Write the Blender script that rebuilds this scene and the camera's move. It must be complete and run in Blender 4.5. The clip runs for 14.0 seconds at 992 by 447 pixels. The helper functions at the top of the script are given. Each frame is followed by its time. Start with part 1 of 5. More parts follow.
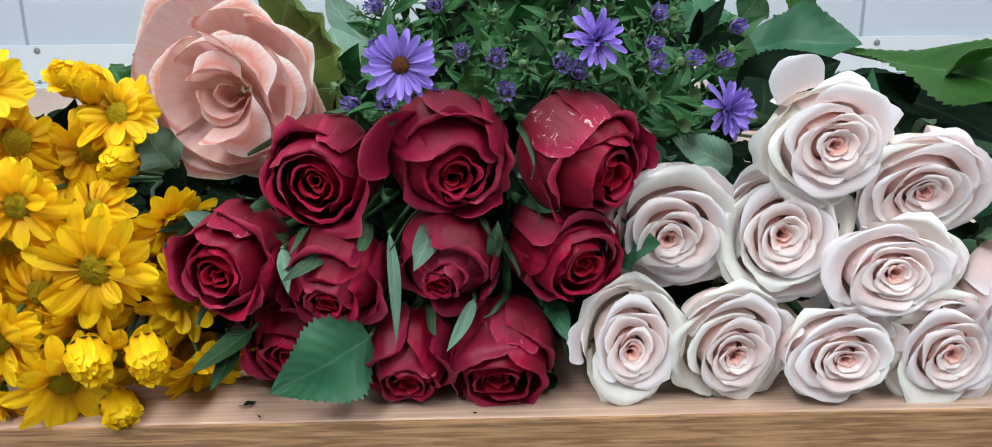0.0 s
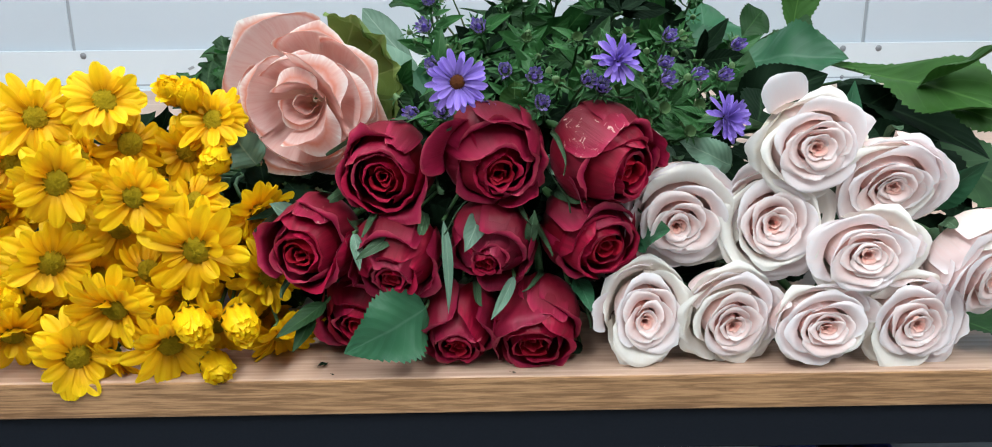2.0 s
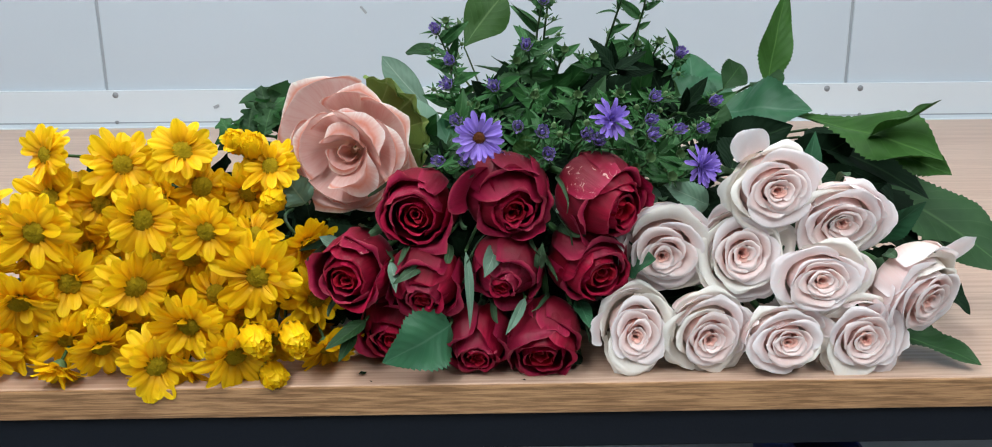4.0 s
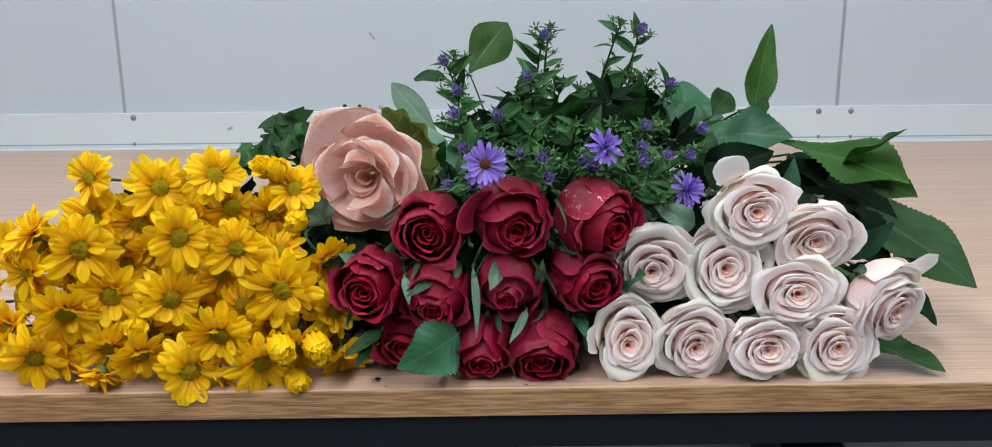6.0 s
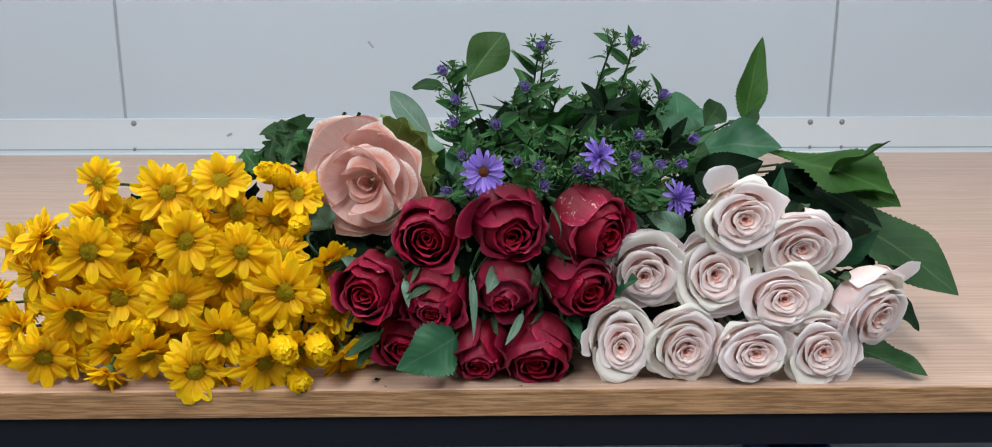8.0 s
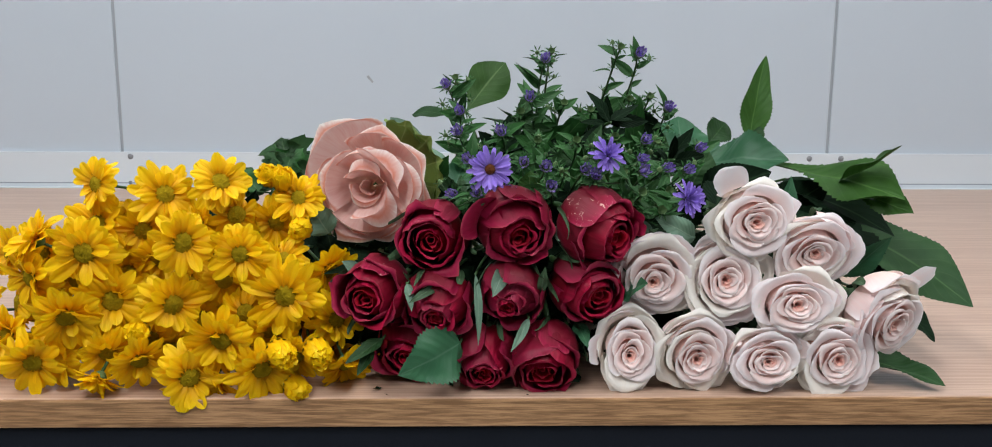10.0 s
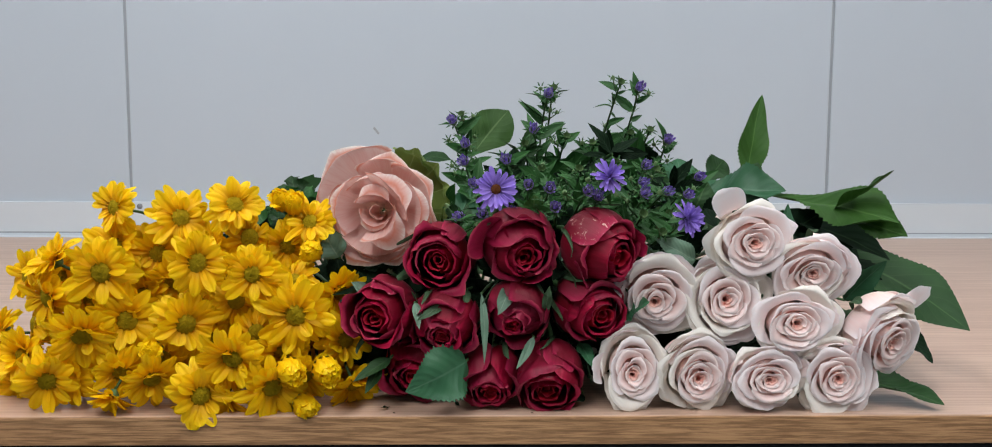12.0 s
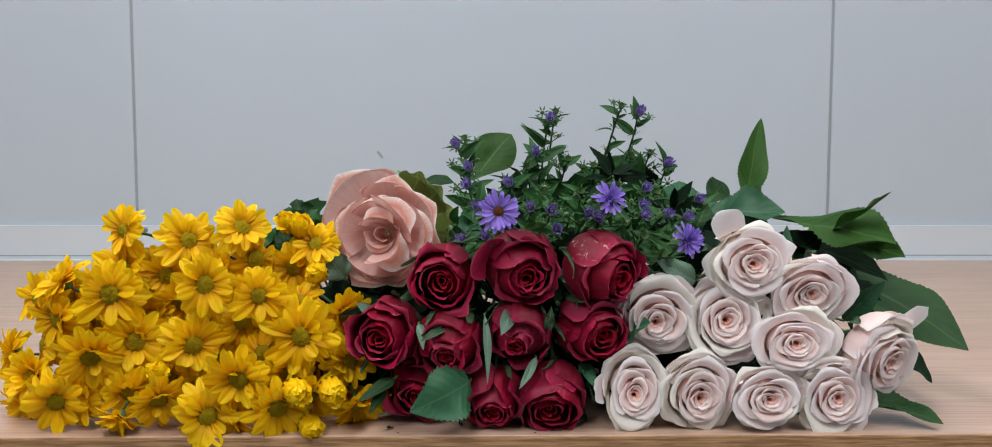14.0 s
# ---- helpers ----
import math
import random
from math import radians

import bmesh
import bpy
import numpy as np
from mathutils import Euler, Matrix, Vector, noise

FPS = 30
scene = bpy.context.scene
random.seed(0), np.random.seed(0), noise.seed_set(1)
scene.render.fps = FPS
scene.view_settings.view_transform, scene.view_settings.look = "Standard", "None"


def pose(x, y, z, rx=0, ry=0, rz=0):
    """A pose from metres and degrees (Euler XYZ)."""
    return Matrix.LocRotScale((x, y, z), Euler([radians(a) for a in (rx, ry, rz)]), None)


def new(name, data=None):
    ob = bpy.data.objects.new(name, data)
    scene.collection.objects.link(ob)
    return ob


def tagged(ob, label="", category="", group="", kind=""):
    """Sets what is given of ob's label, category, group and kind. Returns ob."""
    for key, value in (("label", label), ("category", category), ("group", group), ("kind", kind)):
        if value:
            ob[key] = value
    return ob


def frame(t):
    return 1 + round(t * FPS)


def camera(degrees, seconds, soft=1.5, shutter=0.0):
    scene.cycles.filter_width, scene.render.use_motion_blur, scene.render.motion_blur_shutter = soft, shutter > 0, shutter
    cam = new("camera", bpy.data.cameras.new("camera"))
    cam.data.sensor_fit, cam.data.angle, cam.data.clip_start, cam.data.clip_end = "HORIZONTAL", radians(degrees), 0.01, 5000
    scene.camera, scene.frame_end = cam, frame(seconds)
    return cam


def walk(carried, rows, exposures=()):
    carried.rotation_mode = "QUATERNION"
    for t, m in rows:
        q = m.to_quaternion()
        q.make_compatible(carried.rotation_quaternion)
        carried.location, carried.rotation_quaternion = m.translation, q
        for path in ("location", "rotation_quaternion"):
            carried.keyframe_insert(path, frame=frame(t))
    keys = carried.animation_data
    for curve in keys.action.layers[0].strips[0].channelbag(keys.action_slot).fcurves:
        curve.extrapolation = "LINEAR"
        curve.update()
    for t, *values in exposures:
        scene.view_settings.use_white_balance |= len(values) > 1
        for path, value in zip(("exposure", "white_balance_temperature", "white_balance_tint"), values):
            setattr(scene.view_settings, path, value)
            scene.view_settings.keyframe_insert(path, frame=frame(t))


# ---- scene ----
cam = camera(57.3, 14.0, soft=1.0)
METRES, EYE, TILT, LEAN, TURN = 0.40, 0.96, 0.0, 0.0, -1.5
ROWS = [
    (0.0, 0.0, 0.0, 0.0, -0.13, -17.06, 0.43),
    (0.5, -0.0032, -0.0392, 0.0, 0.06, -17.28, 0.41),
    (1.0, -0.0237, -0.1043, 0.0225, 0.24, -17.3, 0.48),
    (1.5, -0.0344, -0.1618, 0.0402, 0.47, -17.2, 0.51),
    (2.0, -0.0358, -0.2005, 0.0468, 0.56, -17.09, 0.5),
    (2.5, -0.0458, -0.2634, 0.0656, 0.63, -16.72, 0.53),
    (3.0, -0.0497, -0.3213, 0.0905, 0.55, -16.14, 0.45),
    (5.5, -0.0575, -0.5562, 0.1508, 0.81, -14.51, 0.52),
    (6.0, -0.0547, -0.5736, 0.1616, 0.82, -14.2, 0.51),
    (6.5, -0.0524, -0.5882, 0.1641, 0.74, -14.07, 0.32),
    (7.0, -0.0588, -0.6119, 0.1732, 0.7, -13.89, 0.19),
    (7.5, -0.0542, -0.6222, 0.1712, 0.63, -13.79, 0.06),
    (8.0, -0.0588, -0.6272, 0.1715, 0.59, -13.72, 0.04),
    (8.5, -0.0616, -0.6283, 0.173, 0.55, -13.63, -0.02),
    (11.0, -0.089, -0.6008, -0.0108, 0.15, -7.34, -0.34),
    (11.5, -0.0795, -0.6285, -0.0182, 0.31, -6.5, -0.23),
    (12.0, -0.0861, -0.6724, -0.0089, 0.4, -6.02, -0.22),
    (12.5, -0.0873, -0.6926, -0.0017, 0.54, -5.56, -0.14),
    (13.0, -0.0784, -0.698, -0.0034, 0.62, -5.12, -0.07),
    (13.5, -0.0845, -0.699, -0.0039, 0.67, -4.76, -0.08),
    (14.0, -0.0852, -0.6996, -0.0091, 0.58, -4.55, -0.08),
]
walk(cam, [(t, pose(0, 0, EYE, TILT, LEAN, TURN) @ pose(METRES * x, METRES * y, METRES * z, 90 + pitch, roll, yaw)) for t, x, y, z, yaw, pitch, roll in ROWS],
     [(0.0, 0.24, 6050, 4), (1.0, 0.35, 6100, 4), (3.0, 0.24, 6200, 5), (5.5, 0.0, 6300, 6), (8.5, -0.05, 6350, 8), (11.0, -0.10, 6500, 10), (14.0, -0.19, 6500, 10)])

# ---- world and lights ----
world = bpy.data.worlds.new("room_world")
scene.world = world
world.use_nodes = True
world.node_tree.nodes["Background"].inputs[0].default_value = (0.75, 0.82, 0.9, 1)
world.node_tree.nodes["Background"].inputs[1].default_value = 0.05

TABLE = 0.743          # height of the tabletop
FRONT = 0.388          # its front edge
WALL = 1.51            # the panelled wall behind it


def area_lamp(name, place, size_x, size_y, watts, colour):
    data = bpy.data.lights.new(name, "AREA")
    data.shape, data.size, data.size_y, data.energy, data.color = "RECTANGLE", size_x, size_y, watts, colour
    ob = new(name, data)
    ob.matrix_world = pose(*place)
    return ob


# Unseen ceiling lamps; the front pair (y -0.85) is added as fill.
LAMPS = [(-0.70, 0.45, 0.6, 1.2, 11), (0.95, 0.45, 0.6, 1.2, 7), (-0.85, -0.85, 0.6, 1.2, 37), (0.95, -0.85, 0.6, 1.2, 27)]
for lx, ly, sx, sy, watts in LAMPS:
    area_lamp("unseen_ceiling_lamp", (lx, ly, 2.545), sx - 0.06, sy - 0.06, watts, (0.96, 0.98, 1.0))


# ---- node helpers ----
class Nodes:
    """A short way to write a node material."""

    def __init__(self, name, rough=0.5, metal=0.0, spec=0.5):
        self.mat = bpy.data.materials.new(name)
        self.mat.use_nodes = True
        self.tree = self.mat.node_tree
        self.bsdf = self.tree.nodes["Principled BSDF"]
        self.bsdf.inputs["Roughness"].default_value = rough
        self.bsdf.inputs["Metallic"].default_value = metal
        self.bsdf.inputs["Specular IOR Level"].default_value = spec

    def add(self, kind, **values):
        node = self.tree.nodes.new(kind)
        for key, value in values.items():
            node.inputs[key.replace("_", " ")].default_value = value
        return node

    def link(self, a, b):
        self.tree.links.new(a, b)

    def coords(self, kind="Object", scale=(1, 1, 1)):
        tc = self.add("ShaderNodeTexCoord")
        mp = self.add("ShaderNodeMapping", Scale=scale)
        self.link(tc.outputs[kind], mp.inputs["Vector"])
        return mp.outputs["Vector"]

    def noise(self, vector, scale, detail=4.0, rough=0.55, distort=0.0):
        n = self.add("ShaderNodeTexNoise", Scale=scale, Detail=detail, Roughness=rough, Distortion=distort)
        self.link(vector, n.inputs["Vector"])
        return n.outputs["Fac"]

    def ramp(self, fac, stops):
        r = self.add("ShaderNodeValToRGB")
        while len(r.color_ramp.elements) < len(stops):
            r.color_ramp.elements.new(0.5)
        for el, (pos, col) in zip(r.color_ramp.elements, stops):
            el.position, el.color = pos, (*col, 1)
        self.link(fac, r.inputs["Fac"])
        return r.outputs["Color"]

    def mix(self, fac, a, b, blend="MIX"):
        m = self.tree.nodes.new("ShaderNodeMix")
        m.data_type, m.blend_type = "RGBA", blend
        for sock, value in ((m.inputs[0], fac), (m.inputs[6], a), (m.inputs[7], b)):
            if isinstance(value, bpy.types.NodeSocket):
                self.link(value, sock)
            elif isinstance(value, (int, float)):
                sock.default_value = value
            else:
                sock.default_value = (*value, 1)
        return m.outputs[2]

    def bump(self, height, strength, distance):
        b = self.add("ShaderNodeBump", Strength=strength, Distance=distance)
        self.link(height, b.inputs["Height"])
        self.link(b.outputs["Normal"], self.bsdf.inputs["Normal"])

    def done(self, colour, translucent=0.0):
        if isinstance(colour, bpy.types.NodeSocket):
            self.link(colour, self.bsdf.inputs["Base Color"])
        else:
            self.bsdf.inputs["Base Color"].default_value = (*colour, 1)
        if translucent:
            tr = self.add("ShaderNodeBsdfTranslucent")
            if isinstance(colour, bpy.types.NodeSocket):
                self.link(colour, tr.inputs["Color"])
            else:
                tr.inputs["Color"].default_value = (*colour, 1)
            mx = self.add("ShaderNodeMixShader")
            mx.inputs[0].default_value = translucent
            self.link(self.bsdf.outputs[0], mx.inputs[1])
            self.link(tr.outputs[0], mx.inputs[2])
            self.link(mx.outputs[0], self.tree.nodes["Material Output"].inputs[0])
        return self.mat


def petal_material(name, stops, vein, rough, translucent, vary=0.12, streak=26.0, relief=0.25, spec=0.3, sheen=0.0, scar=False):
    """A petal: its colour runs from base (0) to rim (1), with fine lengthwise veins and a change from petal to petal."""
    n = Nodes(name, rough, 0.0, spec)
    uv = n.add("ShaderNodeTexCoord").outputs["UV"]
    sep = n.add("ShaderNodeSeparateXYZ")
    n.link(uv, sep.inputs[0])
    blotch = n.noise(n.coords("Object", (1, 1, 1)), 70, 3)
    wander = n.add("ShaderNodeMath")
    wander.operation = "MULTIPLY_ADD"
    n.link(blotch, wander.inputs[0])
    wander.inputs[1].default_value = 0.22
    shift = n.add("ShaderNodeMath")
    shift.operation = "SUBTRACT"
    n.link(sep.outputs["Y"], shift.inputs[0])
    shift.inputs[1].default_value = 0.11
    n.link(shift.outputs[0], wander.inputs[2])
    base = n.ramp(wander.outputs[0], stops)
    veins = n.noise(n.coords("UV", (streak, 1.6, 1)), 1.6, 5, 0.6, 0.4)
    col = n.mix(n.ramp(veins, [(0.42, (0, 0, 0)), (0.68, (0.55, 0.55, 0.55))]), base, vein)
    if scar:
        torn = n.noise(n.coords("Object", (1, 1, 1)), 150, 5, 0.7, 1.5)
        col = n.mix(n.ramp(torn, [(0.60, (0, 0, 0)), (0.68, (0.8, 0.8, 0.8))]), col, (0.72, 0.50, 0.42))
    info = n.add("ShaderNodeObjectInfo")
    hsv = n.add("ShaderNodeHueSaturation")
    mr = n.add("ShaderNodeMapRange")
    mr.inputs["To Min"].default_value, mr.inputs["To Max"].default_value = 1 - vary, 1 + vary * 0.5
    n.link(info.outputs["Random"], mr.inputs["Value"])
    n.link(mr.outputs[0], hsv.inputs["Value"])
    n.link(col, hsv.inputs["Color"])
    n.bump(veins, relief, 0.0006)
    if sheen:
        n.bsdf.inputs["Sheen Weight"].default_value = sheen
        n.bsdf.inputs["Sheen Roughness"].default_value = 0.35
        n.bsdf.inputs["Sheen Tint"].default_value = (1.0, 0.45, 0.6, 1)
    return n.done(hsv.outputs[0], translucent)


def leaf_material(name, dark, light, rib, rough=0.45, translucent=0.12, spec=0.25):
    n = Nodes(name, rough, 0.0, spec)
    sep = n.add("ShaderNodeSeparateXYZ")
    n.link(n.add("ShaderNodeTexCoord").outputs["UV"], sep.inputs[0])
    off = n.add("ShaderNodeMath")
    off.operation = "SUBTRACT"
    n.link(sep.outputs["X"], off.inputs[0])
    off.inputs[1].default_value = 0.5
    mid = n.add("ShaderNodeMath")
    mid.operation = "ABSOLUTE"
    n.link(off.outputs[0], mid.inputs[0])
    # side veins run obliquely from the midrib
    slant = n.add("ShaderNodeMath")
    slant.operation = "MULTIPLY_ADD"
    n.link(mid.outputs[0], slant.inputs[0])
    slant.inputs[1].default_value = -0.55
    n.link(sep.outputs["Y"], slant.inputs[2])
    wave = n.add("ShaderNodeMath")
    wave.operation = "MULTIPLY"
    n.link(slant.outputs[0], wave.inputs[0])
    wave.inputs[1].default_value = 52.0
    sine = n.add("ShaderNodeMath")
    sine.operation = "SINE"
    n.link(wave.outputs[0], sine.inputs[0])
    cloud = n.noise(n.coords("Object"), 45, 4)
    col = n.mix(cloud, dark, light)
    col = n.mix(n.ramp(sine.outputs[0], [(0.93, (0, 0, 0)), (1.0, (0.16, 0.16, 0.16))]), col, rib)
    col = n.mix(n.ramp(mid.outputs[0], [(0.008, (0.75, 0.75, 0.75)), (0.03, (0, 0, 0))]), col, rib)
    info = n.add("ShaderNodeObjectInfo")
    hsv = n.add("ShaderNodeHueSaturation")
    mr = n.add("ShaderNodeMapRange")
    mr.inputs["To Min"].default_value, mr.inputs["To Max"].default_value = 0.75, 1.2
    n.link(info.outputs["Random"], mr.inputs["Value"])
    n.link(mr.outputs[0], hsv.inputs["Value"])
    n.link(col, hsv.inputs["Color"])
    n.bump(sine.outputs[0], 0.15, 0.0008)
    return n.done(hsv.outputs[0], translucent)


def plain_material(name, a, b, scale, rough, metal=0.0, relief=0.1, spec=0.5, stretch=(1, 1, 1), translucent=0.0):
    n = Nodes(name, rough, metal, spec)
    f = n.noise(n.coords("Object", stretch), scale, 6)
    n.bump(f, relief, 0.001)
    return n.done(n.mix(f, a, b), translucent)


def wood_material(name, light, mid, dark, rough, relief, along=4.0, across=190.0, depth=0.6):
    n = Nodes(name, rough, 0.0, 0.5)
    warp = n.coords("Object", (0.9, 14.0, 14.0))
    broad = n.noise(warp, 1.6, 3, 0.5, 1.2)
    fine = n.noise(n.coords("Object", (along, across, across)), 1.6, 5, 0.65, 0.3)
    pores = n.noise(n.coords("Object", (18.0, 420.0, 420.0)), 1.2, 2, 0.5)
    col = n.ramp(broad, [(0.3, mid), (0.62, light)])
    col = n.mix(n.ramp(fine, [(0.42, (depth, depth, depth)), (0.6, (0, 0, 0))]), col, dark)
    col = n.mix(n.ramp(pores, [(0.30, (0.4, 0.4, 0.4)), (0.42, (0, 0, 0))]), col, dark)
    n.bump(fine, relief, 0.0006)
    return n.done(col)


# Reds darken towards the base: shade between the petals is in the colour.
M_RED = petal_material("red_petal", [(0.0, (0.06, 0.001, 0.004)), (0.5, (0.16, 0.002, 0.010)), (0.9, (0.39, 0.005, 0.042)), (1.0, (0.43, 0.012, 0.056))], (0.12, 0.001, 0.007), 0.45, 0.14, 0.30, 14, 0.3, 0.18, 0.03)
# Heart petals brighter: the glow of lit inner petals is in the colour.
M_RED_HEART = petal_material("lit_red_petal", [(0.0, (0.22, 0.002, 0.008)), (0.5, (0.42, 0.004, 0.018)), (1.0, (0.46, 0.008, 0.035))], (0.33, 0.003, 0.014), 0.55, 0.34, 0.15, 14, 0.25, 0.2, 0.03)
# Same base-dark shading in the colour, with a paler rim.
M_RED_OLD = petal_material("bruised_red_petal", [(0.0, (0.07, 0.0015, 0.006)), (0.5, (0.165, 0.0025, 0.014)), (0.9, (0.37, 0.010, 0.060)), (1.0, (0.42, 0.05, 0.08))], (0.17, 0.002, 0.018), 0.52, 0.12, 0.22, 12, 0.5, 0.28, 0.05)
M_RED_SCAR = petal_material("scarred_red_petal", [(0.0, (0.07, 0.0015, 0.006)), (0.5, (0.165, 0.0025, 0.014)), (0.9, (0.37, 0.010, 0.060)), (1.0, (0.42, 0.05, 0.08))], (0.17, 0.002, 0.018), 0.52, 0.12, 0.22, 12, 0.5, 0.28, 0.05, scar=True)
M_WHITE = petal_material("blush_white_petal", [(0.0, (0.88, 0.72, 0.60)), (0.5, (0.95, 0.74, 0.71)), (0.78, (0.95, 0.85, 0.85)), (0.93, (0.94, 0.89, 0.90)), (1.0, (0.96, 0.93, 0.935))], (0.96, 0.83, 0.81), 0.5, 0.32, 0.04, 16, 0.15, 0.2)
M_BLUSH = petal_material("pink_inner_petal", [(0.0, (0.92, 0.42, 0.36)), (0.5, (0.95, 0.66, 0.60)), (0.8, (0.95, 0.78, 0.755)), (1.0, (0.96, 0.90, 0.88))], (0.94, 0.72, 0.66), 0.5, 0.30, 0.06, 16, 0.15, 0.2)
M_HEART = petal_material("peach_heart_petal", [(0.0, (0.88, 0.24, 0.16)), (0.5, (0.92, 0.42, 0.34)), (1.0, (0.95, 0.70, 0.62))], (0.90, 0.40, 0.32), 0.5, 0.30, 0.05, 16, 0.12, 0.2)
M_CREAM = petal_material("greenish_outer_petal", [(0.0, (0.66, 0.66, 0.44)), (0.5, (0.94, 0.875, 0.81)), (1.0, (0.95, 0.92, 0.86))], (0.91, 0.84, 0.74), 0.55, 0.25, 0.07, 14, 0.2, 0.2)
M_SALMON = petal_material("salmon_petal", [(0.0, (0.74, 0.60, 0.44)), (0.3, (0.80, 0.53, 0.47)), (0.60, (0.82, 0.54, 0.49)), (0.74, (0.86, 0.63, 0.58)), (0.85, (0.76, 0.28, 0.19)), (0.93, (0.86, 0.58, 0.50)), (1.0, (0.96, 0.88, 0.82))], (0.74, 0.36, 0.31), 0.42, 0.40, 0.08, 20, 0.10, 0.3)
M_YELLOW = petal_material("yellow_petal", [(0.0, (0.70, 0.34, 0.002)), (0.25, (0.92, 0.54, 0.003)), (0.6, (0.97, 0.65, 0.004)), (1.0, (0.98, 0.72, 0.005))], (0.88, 0.50, 0.002), 0.5, 0.34, 0.10, 9, 0.4, 0.2)
M_DISC = plain_material("daisy_disc", (0.16, 0.115, 0.004), (0.42, 0.285, 0.008), 700, 0.9, 0, 0.8, 0.06)
M_PURPLE = petal_material("violet_petal", [(0.0, (0.34, 0.24, 0.62)), (0.6, (0.34, 0.22, 0.74)), (1.0, (0.46, 0.35, 0.86))], (0.24, 0.13, 0.6), 0.5, 0.3, 0.2, 8, 0.3, 0.2)
M_DEEP_PURPLE = petal_material("violet_bud_petal", [(0.0, (0.55, 0.52, 0.62)), (0.45, (0.20, 0.12, 0.50)), (1.0, (0.40, 0.32, 0.72))], (0.15, 0.08, 0.42), 0.5, 0.22, 0.3, 8, 0.3, 0.2)
M_ASTER_DISC = plain_material("aster_disc", (0.05, 0.014, 0.008), (0.13, 0.045, 0.010), 900, 0.9, 0, 0.6, 0.1)
M_LEAF = leaf_material("rose_leaf", (0.008, 0.035, 0.009), (0.023, 0.068, 0.017), (0.05, 0.11, 0.036), 0.62)
M_LEAF_BLUE = leaf_material("blue_green_leaf", (0.016, 0.074, 0.036), (0.042, 0.130, 0.058), (0.07, 0.15, 0.09), 0.45)
M_LEAF_LIME = leaf_material("fresh_green_leaf", (0.022, 0.068, 0.012), (0.052, 0.125, 0.026), (0.12, 0.20, 0.07), 0.55, 0.18)
M_LEAF_PALE = leaf_material("pale_grey_green_leaf", (0.085, 0.165, 0.11), (0.165, 0.26, 0.185), (0.24, 0.33, 0.24), 0.5, 0.12)
# Near-black: gap shade put into leaf colour; also dark stalks and scraps.
M_LEAF_DARK_SHADE = leaf_material("dark_shade_leaf", (0.003, 0.010, 0.0045), (0.008, 0.021, 0.009), (0.022, 0.046, 0.02), 0.75, 0.03, 0.08)
M_LEAF_MID = leaf_material("mid_green_leaf", (0.017, 0.056, 0.008), (0.042, 0.122, 0.017), (0.08, 0.17, 0.04), 0.58, 0.14)
M_BRACT = leaf_material("olive_bract", (0.10, 0.16, 0.03), (0.18, 0.25, 0.06), (0.24, 0.30, 0.10), 0.5, 0.2)
M_ASTER_LEAF = leaf_material("aster_leaf", (0.010, 0.050, 0.012), (0.038, 0.132, 0.030), (0.07, 0.16, 0.05), 0.5, 0.10)
M_STEM = plain_material("green_stem", (0.02, 0.065, 0.015), (0.06, 0.125, 0.04), 60, 0.5, 0, 0.2, 0.4, (1, 1, 1))
M_SEPAL = leaf_material("sepal_green", (0.024, 0.058, 0.024), (0.070, 0.125, 0.062), (0.12, 0.20, 0.11), 0.55, 0.12)
M_CALYX = plain_material("bud_calyx", (0.035, 0.085, 0.022), (0.13, 0.21, 0.08), 300, 0.6, 0, 0.3)
M_BUD_CUP = plain_material("pale_bud_cup", (0.16, 0.20, 0.03), (0.42, 0.42, 0.10), 260, 0.6, 0, 0.3, 0.25)
# Top paler than the edge: its glossy sheen is in the colour.
M_OAK_TOP = wood_material("oak_laminate_top", (0.57, 0.40, 0.30), (0.49, 0.325, 0.24), (0.34, 0.205, 0.14), 0.32, 0.05)
M_OAK_EDGE = wood_material("oak_edge_band", (0.44, 0.245, 0.115), (0.35, 0.185, 0.08), (0.13, 0.058, 0.020), 0.45, 0.25, 15.0, 330.0, 0.75)
M_BLACK = plain_material("black_powder_coat", (0.005, 0.0068, 0.011), (0.008, 0.0100, 0.0155), 500, 0.6, 0, 0.15, 0.15)
M_PANEL = plain_material("painted_wall_panel", (0.455, 0.515, 0.575), (0.50, 0.555, 0.615), 3.0, 0.42, 0, 0.02, 0.4, (1, 1, 0.4))
# Unseen room walls; this grey sets how much fill they bounce.
M_ROOM = plain_material("grey_room_wall", (0.40, 0.41, 0.42), (0.44, 0.45, 0.46), 3.0, 0.7)
M_STRIP = plain_material("white_metal_skirting", (0.57, 0.62, 0.665), (0.625, 0.67, 0.71), 5.0, 0.5, 0, 0.02, 0.3, (1, 1, 1))
M_SEAM = plain_material("seam_filler", (0.28, 0.31, 0.34), (0.34, 0.37, 0.40), 40, 0.7)
M_BOLT = plain_material("dull_steel_rivet", (0.19, 0.20, 0.215), (0.27, 0.28, 0.295), 200, 0.65, 0.2, 0.1, 0.3)
M_SCUFF = plain_material("grey_scuff", (0.25, 0.26, 0.28), (0.4, 0.42, 0.44), 300, 0.8)
# Floor and ceiling greys kept low to hold down bounced fill.
M_FLOOR = plain_material("grey_floor_tile", (0.26, 0.27, 0.27), (0.32, 0.33, 0.33), 8, 0.35, 0, 0.05)
M_CEILING = plain_material("ceiling_paint", (0.42, 0.43, 0.43), (0.46, 0.47, 0.47), 12, 0.8)
M_BLUE_BOX = plain_material("blue_plastic", (0.02, 0.03, 0.18), (0.03, 0.05, 0.24), 30, 0.4)


